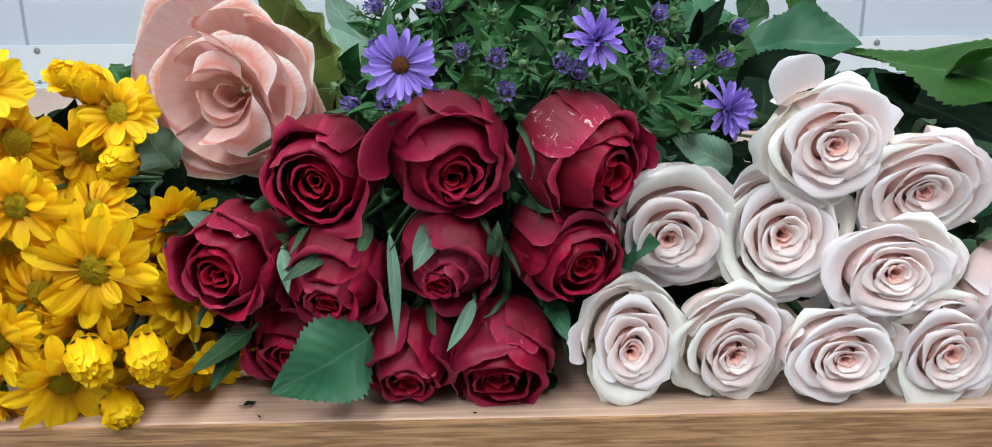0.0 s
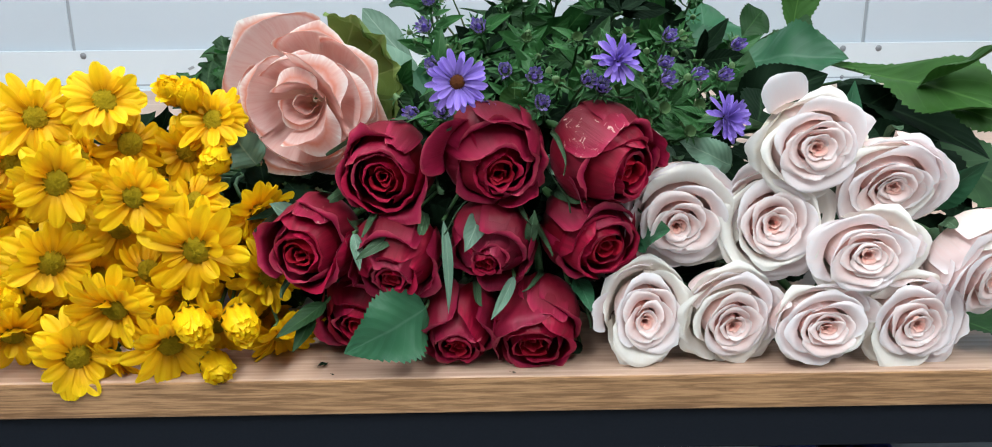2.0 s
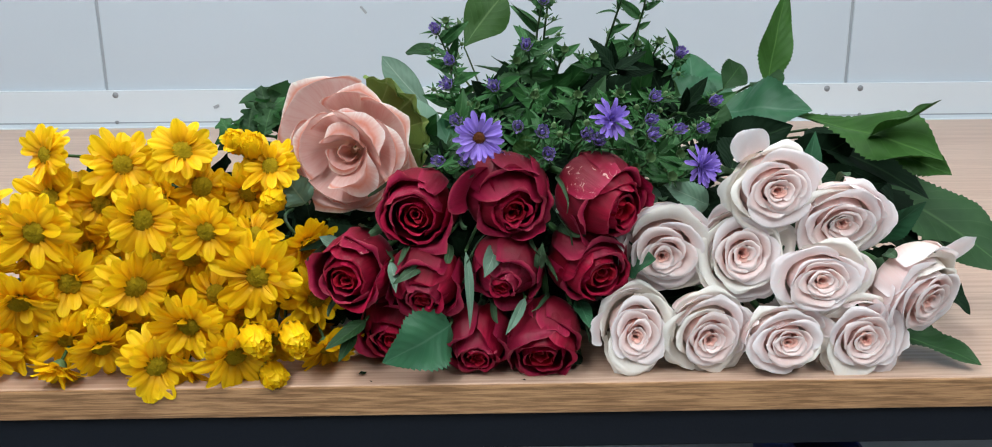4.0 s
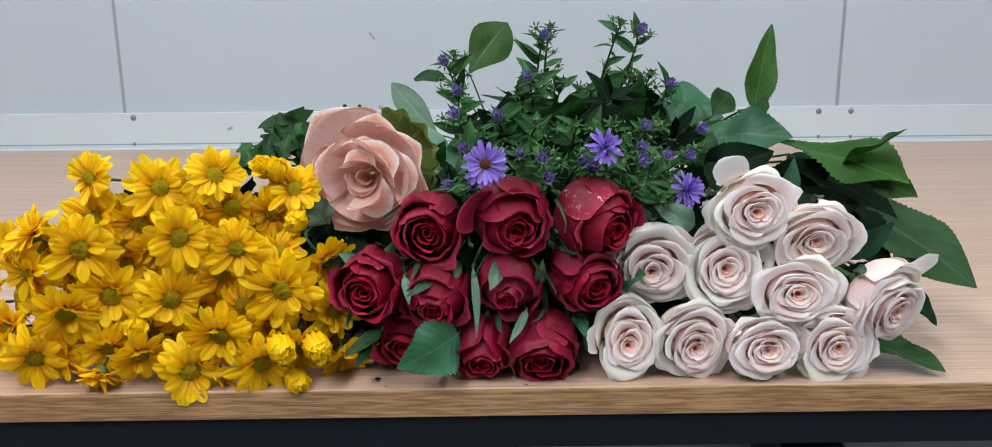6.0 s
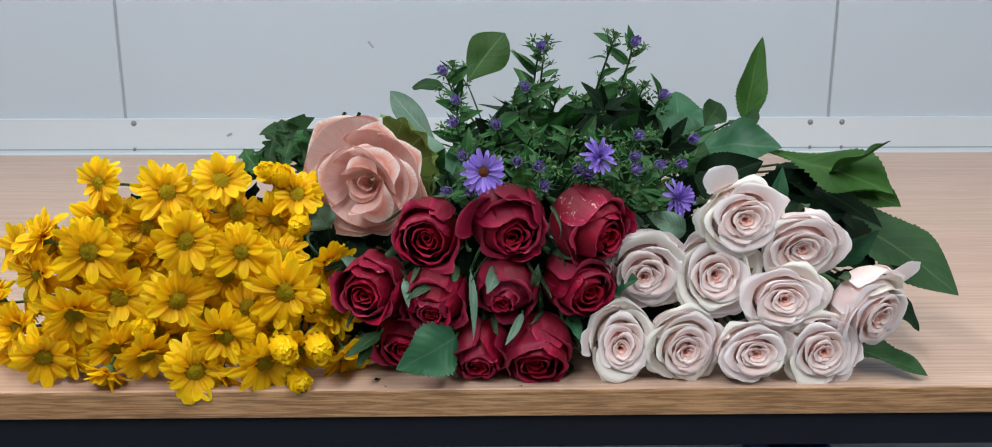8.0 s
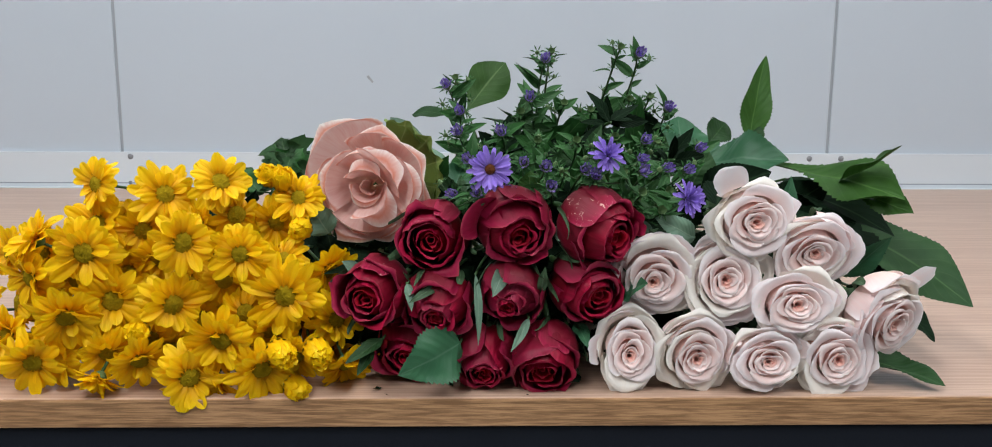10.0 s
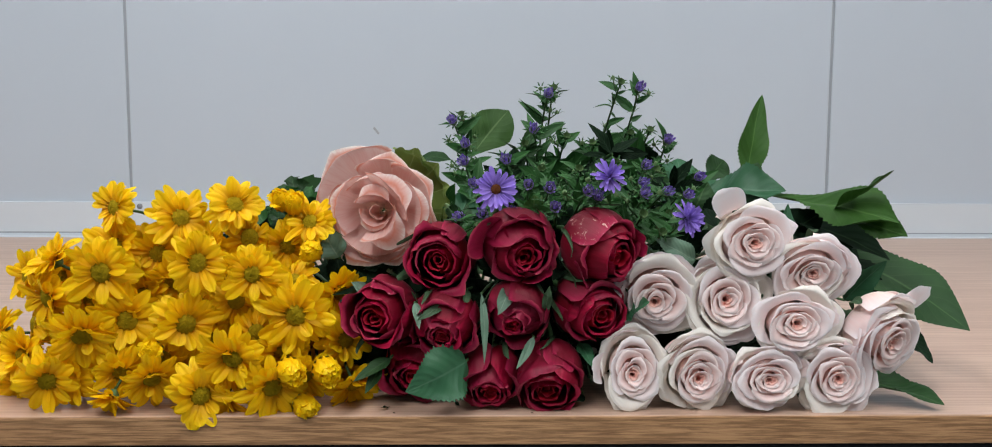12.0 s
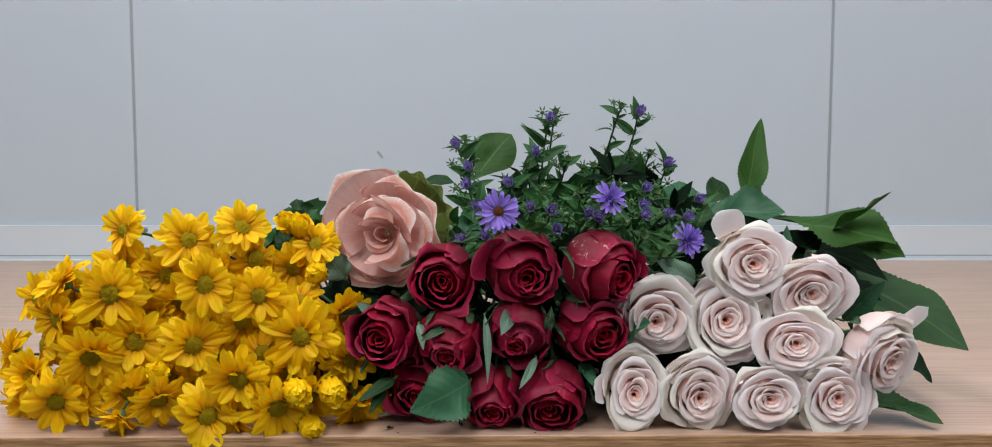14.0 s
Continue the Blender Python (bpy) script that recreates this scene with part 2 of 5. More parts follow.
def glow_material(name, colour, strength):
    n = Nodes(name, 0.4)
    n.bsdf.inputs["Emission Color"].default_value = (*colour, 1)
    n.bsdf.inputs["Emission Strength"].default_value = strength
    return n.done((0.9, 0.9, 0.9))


# Glow of the added ceiling panels, which stay out of view.
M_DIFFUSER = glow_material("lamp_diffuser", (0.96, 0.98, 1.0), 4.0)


# ---- mesh helpers ----
def empty(name, m, label, category, group="", kind=""):
    ob = new(name)
    ob.empty_display_size = 0.01
    ob.matrix_world = m
    return tagged(ob, label, category, group, kind)


def part(name, mesh, material, parent, label="", m=None):
    """Links a mesh (or a bmesh) as one object under its thing."""
    if isinstance(mesh, bmesh.types.BMesh):
        data = bpy.data.meshes.new(name)
        mesh.to_mesh(data)
        mesh.free()
    else:
        data = mesh
    if material and not data.materials:
        data.materials.append(material)
    ob = new(name, data)
    if parent:
        ob.parent = parent
    if m is not None:
        ob.matrix_basis = m
    if label:
        ob["label"] = label
    return ob


def sheet(name, f, nu, nv):
    """A smooth sheet f(u, v), u from -1 to 1 and v from 0 to 1, with a UV map."""
    verts, uvs, faces = [], [], []
    for j in range(nv + 1):
        for i in range(nu + 1):
            u, v = 2 * i / nu - 1, j / nv
            verts.append(f(u, v))
            uvs.append((i / nu, v))
    for j in range(nv):
        for i in range(nu):
            a = j * (nu + 1) + i
            faces.append((a, a + 1, a + nu + 2, a + nu + 1))
    me = bpy.data.meshes.new(name)
    me.from_pydata(verts, [], faces)
    layer = me.uv_layers.new(name="UVMap")
    idx = np.empty(len(me.loops), dtype=np.int32)
    me.loops.foreach_get("vertex_index", idx)
    layer.data.foreach_set("uv", np.array(uvs, dtype=np.float32)[idx].ravel())
    me.shade_smooth()
    return me


def tube(name, pts, radii, sides=7):
    """A round stem along points, with a radius at each."""
    pts = [Vector(p) for p in pts]
    verts, faces = [], []
    n = len(pts)
    for k, p in enumerate(pts):
        d = (pts[min(k + 1, n - 1)] - pts[max(k - 1, 0)]).normalized()
        side = d.cross(Vector((0.13, 0.2, 0.97))).normalized()
        up = side.cross(d)
        for s in range(sides):
            a = 2 * math.pi * s / sides
            verts.append(p + (side * math.cos(a) + up * math.sin(a)) * radii[k])
    for k in range(n - 1):
        for s in range(sides):
            a, b = k * sides + s, k * sides + (s + 1) % sides
            faces.append((a, b, b + sides, a + sides))
    faces.append(tuple(range(sides - 1, -1, -1)))
    faces.append(tuple(range((n - 1) * sides, n * sides)))
    me = bpy.data.meshes.new(name)
    me.from_pydata(verts, [], faces)
    me.shade_smooth()
    return me


def dome(name, radius, height, rings=5, sides=14, bumps=0.0, seed=0):
    rng = random.Random(seed)
    verts, faces = [(0, 0, height)], []
    for k in range(1, rings + 1):
        t = k / rings
        for s in range(sides):
            a = 2 * math.pi * (s + 0.5 * (k % 2)) / sides
            z = height * (1 - t ** 2.4) + (rng.random() - 0.5) * bumps
            verts.append((radius * t * math.cos(a), radius * t * math.sin(a), z))
    for s in range(sides):
        faces.append((0, 1 + s, 1 + (s + 1) % sides))
    for k in range(rings - 1):
        for s in range(sides):
            a, b = 1 + k * sides + s, 1 + k * sides + (s + 1) % sides
            faces.append((a, a + sides, b + sides, b))
    me = bpy.data.meshes.new(name)
    me.from_pydata(verts, [], faces)
    me.shade_smooth()
    return me


def box_bm(x0, x1, y0, y1, z0, z1, bevel=0.0, seg=2):
    bm = bmesh.new()
    bmesh.ops.create_cube(bm, size=1)
    for v in bm.verts:
        v.co = ((x0 + x1) / 2 + v.co.x * (x1 - x0), (y0 + y1) / 2 + v.co.y * (y1 - y0), (z0 + z1) / 2 + v.co.z * (z1 - z0))
    if bevel:
        bmesh.ops.bevel(bm, geom=bm.edges[:], offset=bevel, segments=seg, affect="EDGES", profile=0.5)
    return bm


def aim(x, y, z, yaw, pitch, spin=0.0):
    """A pose whose z axis looks towards -y, turned by yaw to +x and by pitch upwards."""
    a, p = radians(yaw), radians(pitch)
    d = Vector((math.sin(a) * math.cos(p), -math.cos(a) * math.cos(p), math.sin(p)))
    return Matrix.Translation((x, y, z)) @ d.to_track_quat("Z", "Y").to_matrix().to_4x4() @ Matrix.Rotation(radians(spin), 4, "Z")


def glide(points, t):
    """A place on a smooth line through a few points, t from 0 to 1 (de Casteljau)."""
    pts = [Vector(p) for p in points]
    while len(pts) > 1:
        pts = [a.lerp(b, t) for a, b in zip(pts, pts[1:])]
    return pts[0]


# ---- the room ----
def build_room():
    x0, x1, y0, thick = -2.6, 2.6, -3.2, 0.10
    fl = tagged(part("floor", box_bm(x0, x1, y0, WALL + 0.1, -0.05, 0.0), M_FLOOR, None), "pale grey tiled floor under the worktable", "floor", kind="structure")
    # Unseen ceiling and three unseen walls, added to bounce fill light.
    tagged(part("ceiling", box_bm(x0, x1, y0, WALL + 0.1, 2.6, 2.65), M_CEILING, None), "unseen grey ceiling, tone set for bounced fill", "ceiling", kind="structure")
    tagged(part("wall_west", box_bm(x0 - thick, x0, y0, WALL + 0.1, 0, 2.6), M_ROOM, None), "unseen grey side wall, tone set for bounced fill", "wall", kind="structure")
    tagged(part("wall_east", box_bm(x1, x1 + thick, y0, WALL + 0.1, 0, 2.6), M_ROOM, None), "unseen grey side wall, tone set for bounced fill", "wall", kind="structure")
    tagged(part("wall_south", box_bm(x0 - thick, x1 + thick, y0 - thick, y0, 0, 2.6), M_ROOM, None), "unseen grey wall behind the table's user, tone set for bounced fill", "wall", kind="structure")
    back = tagged(part("wall_north", box_bm(x0, x1, WALL + 0.0028, WALL + 0.1, 0, 2.6), M_SEAM, None), "pale blue-grey painted metal panel wall with thin upright joints", "wall", kind="structure")
    seams = [-2.27, -0.717, 0.646, 2.10]
    edges = [x0] + seams + [x1]
    for a, b in zip(edges, edges[1:]):
        part("wall_panel", box_bm(a + 0.0026, b - 0.0026, WALL, WALL + 0.0035, 0.0, 2.598, 0.0015), M_PANEL, back)
    strip = tagged(part("skirting_strip", box_bm(x0, x1, WALL - 0.008, WALL - 0.0002, 0.700, 0.8105, 0.0004), M_STRIP, None), "white metal skirting strip riveted along the wall above the table", "skirting", kind="structure")
    part("joint_gasket", box_bm(x0, x1, WALL - 0.0086, WALL - 0.0078, TABLE + 0.0072, TABLE + 0.0096), M_SEAM, strip, "thin dark grey joint line")
    for bx, bz in ((-0.699, 0.802), (0.609, 0.801), (0.671, 0.801), (-0.702, 0.752), (0.612, 0.752), (0.674, 0.752)):
        part("rivet", dome("rivet", 0.0056 if bz > 0.78 else 0.0036, 0.0032, 4, 12), M_BOLT, strip, "dull grey rivet head", Matrix.Translation((bx, WALL - 0.008, bz)) @ Matrix.Rotation(radians(90), 4, "X"))
    for sx, sz, tilt, ln in ((-0.240, 0.950, 50, 0.016), (-0.517, 0.780, -25, 0.011)):
        part("scuff_mark", box_bm(-ln / 2, ln / 2, -0.0006, 0, -0.0022, 0.0022, 0.0004, 1), M_SCUFF, back, "small grey scuff on the wall", Matrix.Translation((sx, WALL - (0.0086 if sz < 0.81 else 0.0004), sz)) @ Matrix.Rotation(radians(tilt), 4, "Y"))
    # Unseen panels added above the area lamps.
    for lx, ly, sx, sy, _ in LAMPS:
        lamp = empty("unseen_ceiling_panel", Matrix.Translation((lx, ly, 2.6)), "flat white ceiling light panel, unseen and added to light the flowers", "lamp", "ceiling lights")
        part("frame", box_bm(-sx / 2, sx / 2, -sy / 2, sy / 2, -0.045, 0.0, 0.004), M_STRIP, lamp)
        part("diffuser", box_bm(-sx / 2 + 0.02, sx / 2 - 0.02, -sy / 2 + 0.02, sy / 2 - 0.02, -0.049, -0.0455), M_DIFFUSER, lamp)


def build_table():
    table = empty("worktable", Matrix.Translation((0, 0, 0)), "oak laminate worktable on a black steel frame", "table")
    x0, x1, back = -1.9, 1.9, WALL - 0.020
    bm = box_bm(x0, x1, FRONT + 0.0015, back, TABLE - 0.0210, TABLE, 0.0012, 2)
    part("tabletop", bm, M_OAK_TOP, table, "pinkish oak laminate top with straight grain, pale sheen in its colour")
    bm = box_bm(x0, x1, FRONT, FRONT + 0.0022, TABLE - 0.0218, TABLE - 0.0004, 0.0009, 2)
    part("edge_band", bm, M_OAK_EDGE, table, "golden oak edge band")
    part("rear_lip", box_bm(x0, x1, back + 0.0005, back + 0.011, TABLE - 0.02, TABLE + 0.0015, 0.001), M_STRIP, table, "white rear edge strip")
    for name, ya, yb in (("front_rail", FRONT + 0.004, FRONT + 0.044), ("rear_rail", back - 0.05, back - 0.01)):
        part(name, box_bm(x0 + 0.02, x1 - 0.02, ya, yb, TABLE - 0.050, TABLE - 0.0220, 0.002), M_BLACK, table, "black square steel tube")
    for lx in (-1.85, 1.81):
        part("side_rail", box_bm(lx, lx + 0.04, FRONT + 0.045, back - 0.052, TABLE - 0.0505, TABLE - 0.0220, 0.002), M_BLACK, table)
        for ya in (FRONT + 0.005, back - 0.05):
            part("leg", box_bm(lx, lx + 0.04, ya, ya + 0.04, 0.0, TABLE - 0.051, 0.002), M_BLACK, table)
    crate = empty("crate", Matrix.Translation((0.56, 1.24, 0)), "dark blue plastic crate on the floor under the table", "crate")
    part("bottom", box_bm(-0.06, 0.06, -0.2, 0.2, 0.0, 0.006), M_BLUE_BOX, crate)
    for a, b, c, d in ((-0.06, -0.055, -0.2, 0.2), (0.055, 0.06, -0.2, 0.2), (-0.0545, 0.0545, -0.2, -0.195), (-0.0545, 0.0545, 0.195, 0.2)):
        part("side", box_bm(a, b, c, d, 0.0065, 0.22, 0.001), M_BLUE_BOX, crate)


build_room()
build_table()


# ---- leaves ----
def leaf_mesh(name, length, width, serrate=0.0, teeth=14, fold=0.25, curl=0.2, belly=0.45, seed=0, lobes=0.0, wave=0.0, sharp=1.0, bend=0.0):
    """A leaf lying along +y, face up: a midrib, raised or dropped halves, toothed or lobed edges."""
    rng = random.Random(seed)
    ph = rng.uniform(0, 6.28)
    nv = max(10, teeth * 2 if serrate else 10)
    bite = [rng.uniform(0.25, 1.25) for _ in range(nv + 1)]
    def f(u, v):
        w = (math.sin(math.pi * min(1, v ** (math.log(0.5) / math.log(belly)))) ** 0.8 if 0 < v < 1 else 0.0)
        w = w * (1 - 0.25 * v ** 3) ** sharp
        k = round(v * nv)
        tooth = 0.48 * serrate * (0.5 if k % 2 else -0.5) * bite[k] * abs(u) ** 5
        lobe = 1 + lobes * math.sin(v * 17 + ph * 0.3) * abs(u) ** 2
        x = u * width / 2 * w * (1 + tooth) * lobe
        x += bend * length * (v * v - v * 0.6)
        y = length * v - tooth * length * 0.05
        dent = noise.noise(Vector((u * 1.6, v * 3.0, ph * 4.0)))
        z = 0.10 * width * dent * w + abs(u) * width * 0.5 * w * fold - curl * length * v * v + wave * width * math.sin(v * 9 + ph + u * 1.5) * abs(u) * w
        return (x, y, z)
    return sheet(name, f, 8, nv)


def leaf_pose(base, tip, lean=0.0):
    """A pose that lays a leaf from base towards tip; lean tips its face from up (0) towards -y (90)."""
    b, t = Vector(base), Vector(tip)
    y = (t - b).normalized()
    face = Vector((0.12, -math.sin(radians(lean)), math.cos(radians(lean))))
    x = y.cross(face)
    if x.length < 0.05:
        x = y.cross(Vector((1, 0, 0.3)))
    x.normalize()
    z = x.cross(y)
    return Matrix.Translation(b) @ Matrix((x, y, z)).transposed().to_4x4()


def leaf_spray(label, base, tip, width, roll, material, root, serrate=0.25, teeth=20, fold=0.25, curl=0.12, belly=0.42, seed=None, lobes=0.0, wave=0.09, category="leaf", bend=0.08):
    """A large leaf on its own cut stalk, which runs back into the bunch and down to the table."""
    length = (Vector(tip) - Vector(base)).length
    seed = int(abs(base[0] * 7919 + base[2] * 104729)) if seed is None else seed
    thing = empty("leaf_stalk", Matrix.Identity(4), label, category)
    part("leaf", leaf_mesh("leaf", length, width, serrate, teeth, fold, curl, belly, seed, lobes, wave, 1.0, bend), material, thing, "", leaf_pose(base, tip, roll))
    b, r = Vector(base), Vector(root)
    pts = [glide([b, b.lerp(r, 0.3) + Vector((0, 0, 0.01)), b.lerp(r, 0.75) + Vector((0, 0, -0.005)), r], k / 8) for k in range(9)]
    part("stalk", tube("stalk", pts, [0.0011 + 0.0012 * k / 8 for k in range(9)], 6), M_STEM, thing)
    return thing


# ---- roses ----
def smooth_line(pts, t):
    """A smooth line through all the points (Catmull-Rom), t from 0 to 1."""
    n = len(pts) - 1
    k = min(int(t * n), n - 1)
    f = t * n - k
    p = [pts[max(0, min(n, k + i))] for i in (-1, 0, 1, 2)]
    return tuple(0.5 * (2 * b + (c - a) * f + (2 * a - 5 * b + 4 * c - d) * f * f + (3 * b - a - 3 * c + d) * f ** 3) for a, b, c, d in zip(*p))


def rose_petal(profile, half, phi, R, L, tip=0.2, power=2.4, skew=0.0, wave=0.015, point=0.05, edge=0.0, crumple=0.03, horn=0.0, seed=0, nu=14, nv=16):
    """A petal of a bloom: a (radius, height) line swept round the axis; the rim waves, comes to a soft point and falls towards both sides."""
    rng = random.Random(seed)
    p1, p2, p3 = (rng.uniform(0, 6.28) for _ in range(3))
    def f(u, v):
        w = abs(u)
        t = v * (1 - tip * w ** power + 0.012 * math.sin(5 * u + p1) + 0.006 * math.sin(11 * u + p3))
        r, z = smooth_line(profile, max(0.0, min(1.0, t)))
        a = phi + u * half * min(1.0, 0.42 + 1.1 * v)
        r *= 1 + skew * u + horn * u * u
        r += v ** 4 * (wave * (math.sin(3.3 * u + p2) + 0.6 * math.sin(8 * u + p1)) + point * max(0.0, 1 - w * 1.6) ** 1.4)
        r += edge * w ** 4 * v
        fold = noise.noise(Vector((u * 2.6, v * 1.1, p1 * 3.7)))
        fine = noise.noise(Vector((u * 6.5, v * 3.6, p2 * 5.1)))
        r += crumple * (fold + 0.7 * fine) * v
        z += 0.5 * crumple * fold * v + wave * v ** 4 * math.sin(4.4 * u + p3)
        return (r * R * math.cos(a), r * R * math.sin(a), (z - 1) * L)
    return sheet("petal", f, nu, nv)


def between(stops, s):
    """A value between (place, value) stops, eased."""
    for (a, va), (b, vb) in zip(stops, stops[1:]):
        if s <= b:
            k = (s - a) / (b - a)
            return va + (vb - va) * k * k * (3 - 2 * k)
    return stops[-1][1]


WHITE_COUNT, RED_COUNT = 20, 13
GOLDEN = 2.39996


def white_rim(s):
    return 0.05 + 0.40 * max(0.0, s) + 0.55 * max(0.0, s) ** 1.9


def white_profile(s, grow, lift):
    """An open rose: each petal climbs out steeply from behind the one inside it and turns its rim out."""
    r, neck = white_rim(s) * grow, white_rim(s - 3.0 / WHITE_COUNT) + 0.015
    h = between([(0, 0.88), (0.15, 0.95), (0.4, 1.0), (0.7, 0.98), (0.88, 0.93), (1, 0.86)], s) + lift
    return [(0.06, 0.0), (neck * 0.8 + 0.08, 0.16), (neck + 0.05, h - 0.36), (neck, h - 0.17 + 0.03 * s), (neck + (r - neck) * 0.36, h - 0.055), (r, h), (r + 0.022 + 0.02 * s, h - 0.010 - 0.015 * s)]


def red_profile(s, grow, lift, mouth):
    """A closed rose: a barrel whose petals narrow to a round mouth."""
    body = (0.30 + 0.70 * s) * grow
    r = (0.07 + 0.38 * s + 0.20 * s * s) * mouth * grow
    h = between([(0, 0.90), (0.3, 0.965), (0.7, 1.0), (1, 0.96)], s) + lift
    return [(0.10, -0.03), (body * 0.74, 0.10), (body, 0.40), (body * 0.92, 0.66), (r * 1.05 + 0.10 * s, h - 0.10), (r, h), (r + 0.03 + 0.05 * s, h + 0.012)]


def stem_line(head, axis, root, sag=0.0):
    h, r = Vector(head), Vector(root)
    c1 = h - Vector(axis) * 0.07
    c2 = h.lerp(r, 0.62)
    c2.z = max(TABLE + 0.012, c2.z * 0.5 + r.z * 0.5 - sag)
    return [glide([h, c1, c2, r], k / 12) for k in range(13)]


def add_stem(thing, base, axis, root, r0, r1):
    pts = stem_line(base, axis, root)
    part("stem", tube("stem", pts, [r0 + (r1 - r0) * k / 12 for k in range(13)], 7), M_STEM, thing)
    return pts


def sepal_strip(R, L, phi, half, flare, reach, swing=0.0):
    """A narrow green sepal that hugs the bulb of the flower and curls off at its tip."""
    prof = [(0.20, -0.05), (0.86, 0.06), (1.08, 0.22 * reach + 0.14), (1.10 + flare * 0.15, 0.62 * reach), (1.05 + flare * 0.55, 0.86 * reach), (1.0 + flare, 0.98 * reach)]
    def f(u, v):
        r, z = smooth_line(prof, v)
        w = half * (0.25 + 0.75 * math.sin(math.pi * (0.12 + 0.86 * v)))
        a = phi + u * w + swing * v * v
        r += 0.035 * abs(u)
        return (r * R * math.cos(a), r * R * math.sin(a), (z - 1) * L)
    return sheet("sepal", f, 4, 12)


def rose(kind, x, y, z, yaw, pitch, R, seed, root, label, squash=1.0, open_=1.0, flaps=(), leaves=2, scarred=-1):
    """A cut rose lying on the table, head towards -y; x, y, z is the front of its heart.
    flaps: outer petals that stand off, as (angle, half width, reach, lift)."""
    rng = random.Random(seed)
    m = aim(x, y, z, yaw, pitch, 0)
    axis = (m.to_3x3() @ Vector((0, 0, 1))).normalized()
    m = m @ Matrix.Diagonal((1, squash, 1, 1))
    red = kind == "red"
    L = R * (1.9 if red else 1.2)
    thing = empty("rose", Matrix.Identity(4), label, "rose", "red roses" if red else "white roses")
    turn = rng.uniform(0, 6.28)
    count = RED_COUNT if red else WHITE_COUNT
    off_x, off_y = rng.uniform(-0.14, 0.14) * R, rng.uniform(-0.14, 0.10) * R
    for k in range(count):
        s = k / (count - 1)
        turn += GOLDEN + rng.uniform(-0.28, 0.28)
        grow, lift = 1 + rng.uniform(-0.09, 0.07) * (0.3 + s), rng.uniform(-0.035, 0.030)
        if red:
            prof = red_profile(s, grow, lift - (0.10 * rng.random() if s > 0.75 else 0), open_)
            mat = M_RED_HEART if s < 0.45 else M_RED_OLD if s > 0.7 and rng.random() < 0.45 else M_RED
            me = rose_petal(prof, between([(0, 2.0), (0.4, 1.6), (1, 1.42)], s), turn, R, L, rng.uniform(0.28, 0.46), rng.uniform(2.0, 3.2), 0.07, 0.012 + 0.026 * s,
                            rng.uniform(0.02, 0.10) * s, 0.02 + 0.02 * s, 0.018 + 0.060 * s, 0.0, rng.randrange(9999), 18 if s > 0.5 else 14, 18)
        else:
            prof = white_profile(s, grow * (1 + (open_ - 1) * s), lift)
            mat = M_HEART if s < 0.24 else M_BLUSH if s < 0.74 else M_CREAM if s > 0.86 and rng.random() < 0.3 else M_WHITE
            me = rose_petal(prof, between([(0, 2.0), (0.35, 1.65), (1, 1.40)], s), turn, R, L, rng.uniform(0.36, 0.50), rng.uniform(2.2, 3.2), 0.05, 0.008 + 0.022 * s,
                            rng.uniform(0.03, 0.22) * (0.2 + s), 0.01, 0.012 + 0.042 * s, 0.0, rng.randrange(9999), 18 if s > 0.4 else 14, 18)
        part("petal", me, mat, thing, "", m @ Matrix.Translation((off_x * (1 - s), off_y * (1 - s), 0)))
    # guard petals, loose round the outside
    for j in range(3 if red else 5):
        ang = turn + 6.283 * j / (3 if red else 5) + rng.uniform(-0.4, 0.4)
        h = rng.uniform(0.72, 0.92) if red else rng.uniform(0.62, 0.80)
        r = rng.uniform(0.86, 0.98) if red else rng.uniform(1.0, 1.18) * open_
        prof = [(0.12, -0.02), (0.78, 0.08), (1.04, 0.36), (1.0, 0.58), (r - 0.02, h - 0.06), (r + 0.03, h), (r + 0.10, h - 0.01)] if red else \
               [(0.10, -0.02), (0.55, 0.05), (0.80, 0.22), (0.86, h - 0.22), (0.92 * r, h - 0.08), (r, h), (r + 0.07, h - 0.05)]
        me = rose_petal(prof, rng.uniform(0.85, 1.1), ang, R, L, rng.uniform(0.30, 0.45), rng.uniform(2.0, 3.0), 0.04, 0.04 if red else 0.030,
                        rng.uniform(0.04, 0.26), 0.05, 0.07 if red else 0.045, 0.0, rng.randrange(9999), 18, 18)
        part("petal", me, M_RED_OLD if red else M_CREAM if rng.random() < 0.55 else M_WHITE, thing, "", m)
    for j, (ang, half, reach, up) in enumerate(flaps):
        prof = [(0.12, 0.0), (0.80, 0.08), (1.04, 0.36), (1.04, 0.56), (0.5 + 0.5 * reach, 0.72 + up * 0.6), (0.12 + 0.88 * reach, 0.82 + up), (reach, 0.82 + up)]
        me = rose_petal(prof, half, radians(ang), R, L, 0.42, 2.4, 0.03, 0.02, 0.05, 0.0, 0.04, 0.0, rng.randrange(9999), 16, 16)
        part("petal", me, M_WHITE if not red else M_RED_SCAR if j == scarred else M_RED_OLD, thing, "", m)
    base = m @ Vector((0, 0, -L))
    hip_ob = part("receptacle", dome("receptacle", R * 0.26, -R * 0.45, 4, 10), M_SEPAL, thing, "", m @ Matrix.Translation((0, 0, -L)))
    for j in range(5):
        ang = turn + 1.2566 * j + rng.uniform(-0.3, 0.3)
        me = sepal_strip(R, L, ang, rng.uniform(0.06, 0.14), rng.uniform(0.1, 0.45), rng.uniform(0.45, 0.92), rng.uniform(-0.6, 0.6)) if red else sepal_strip(R, L, ang, 0.12, 0.1, 0.4)
        part("sepal", me, M_SEPAL, hip_ob, "", Matrix.Translation((0, 0, L)))
    pts = add_stem(thing, base, axis, root, 0.0026, 0.003)
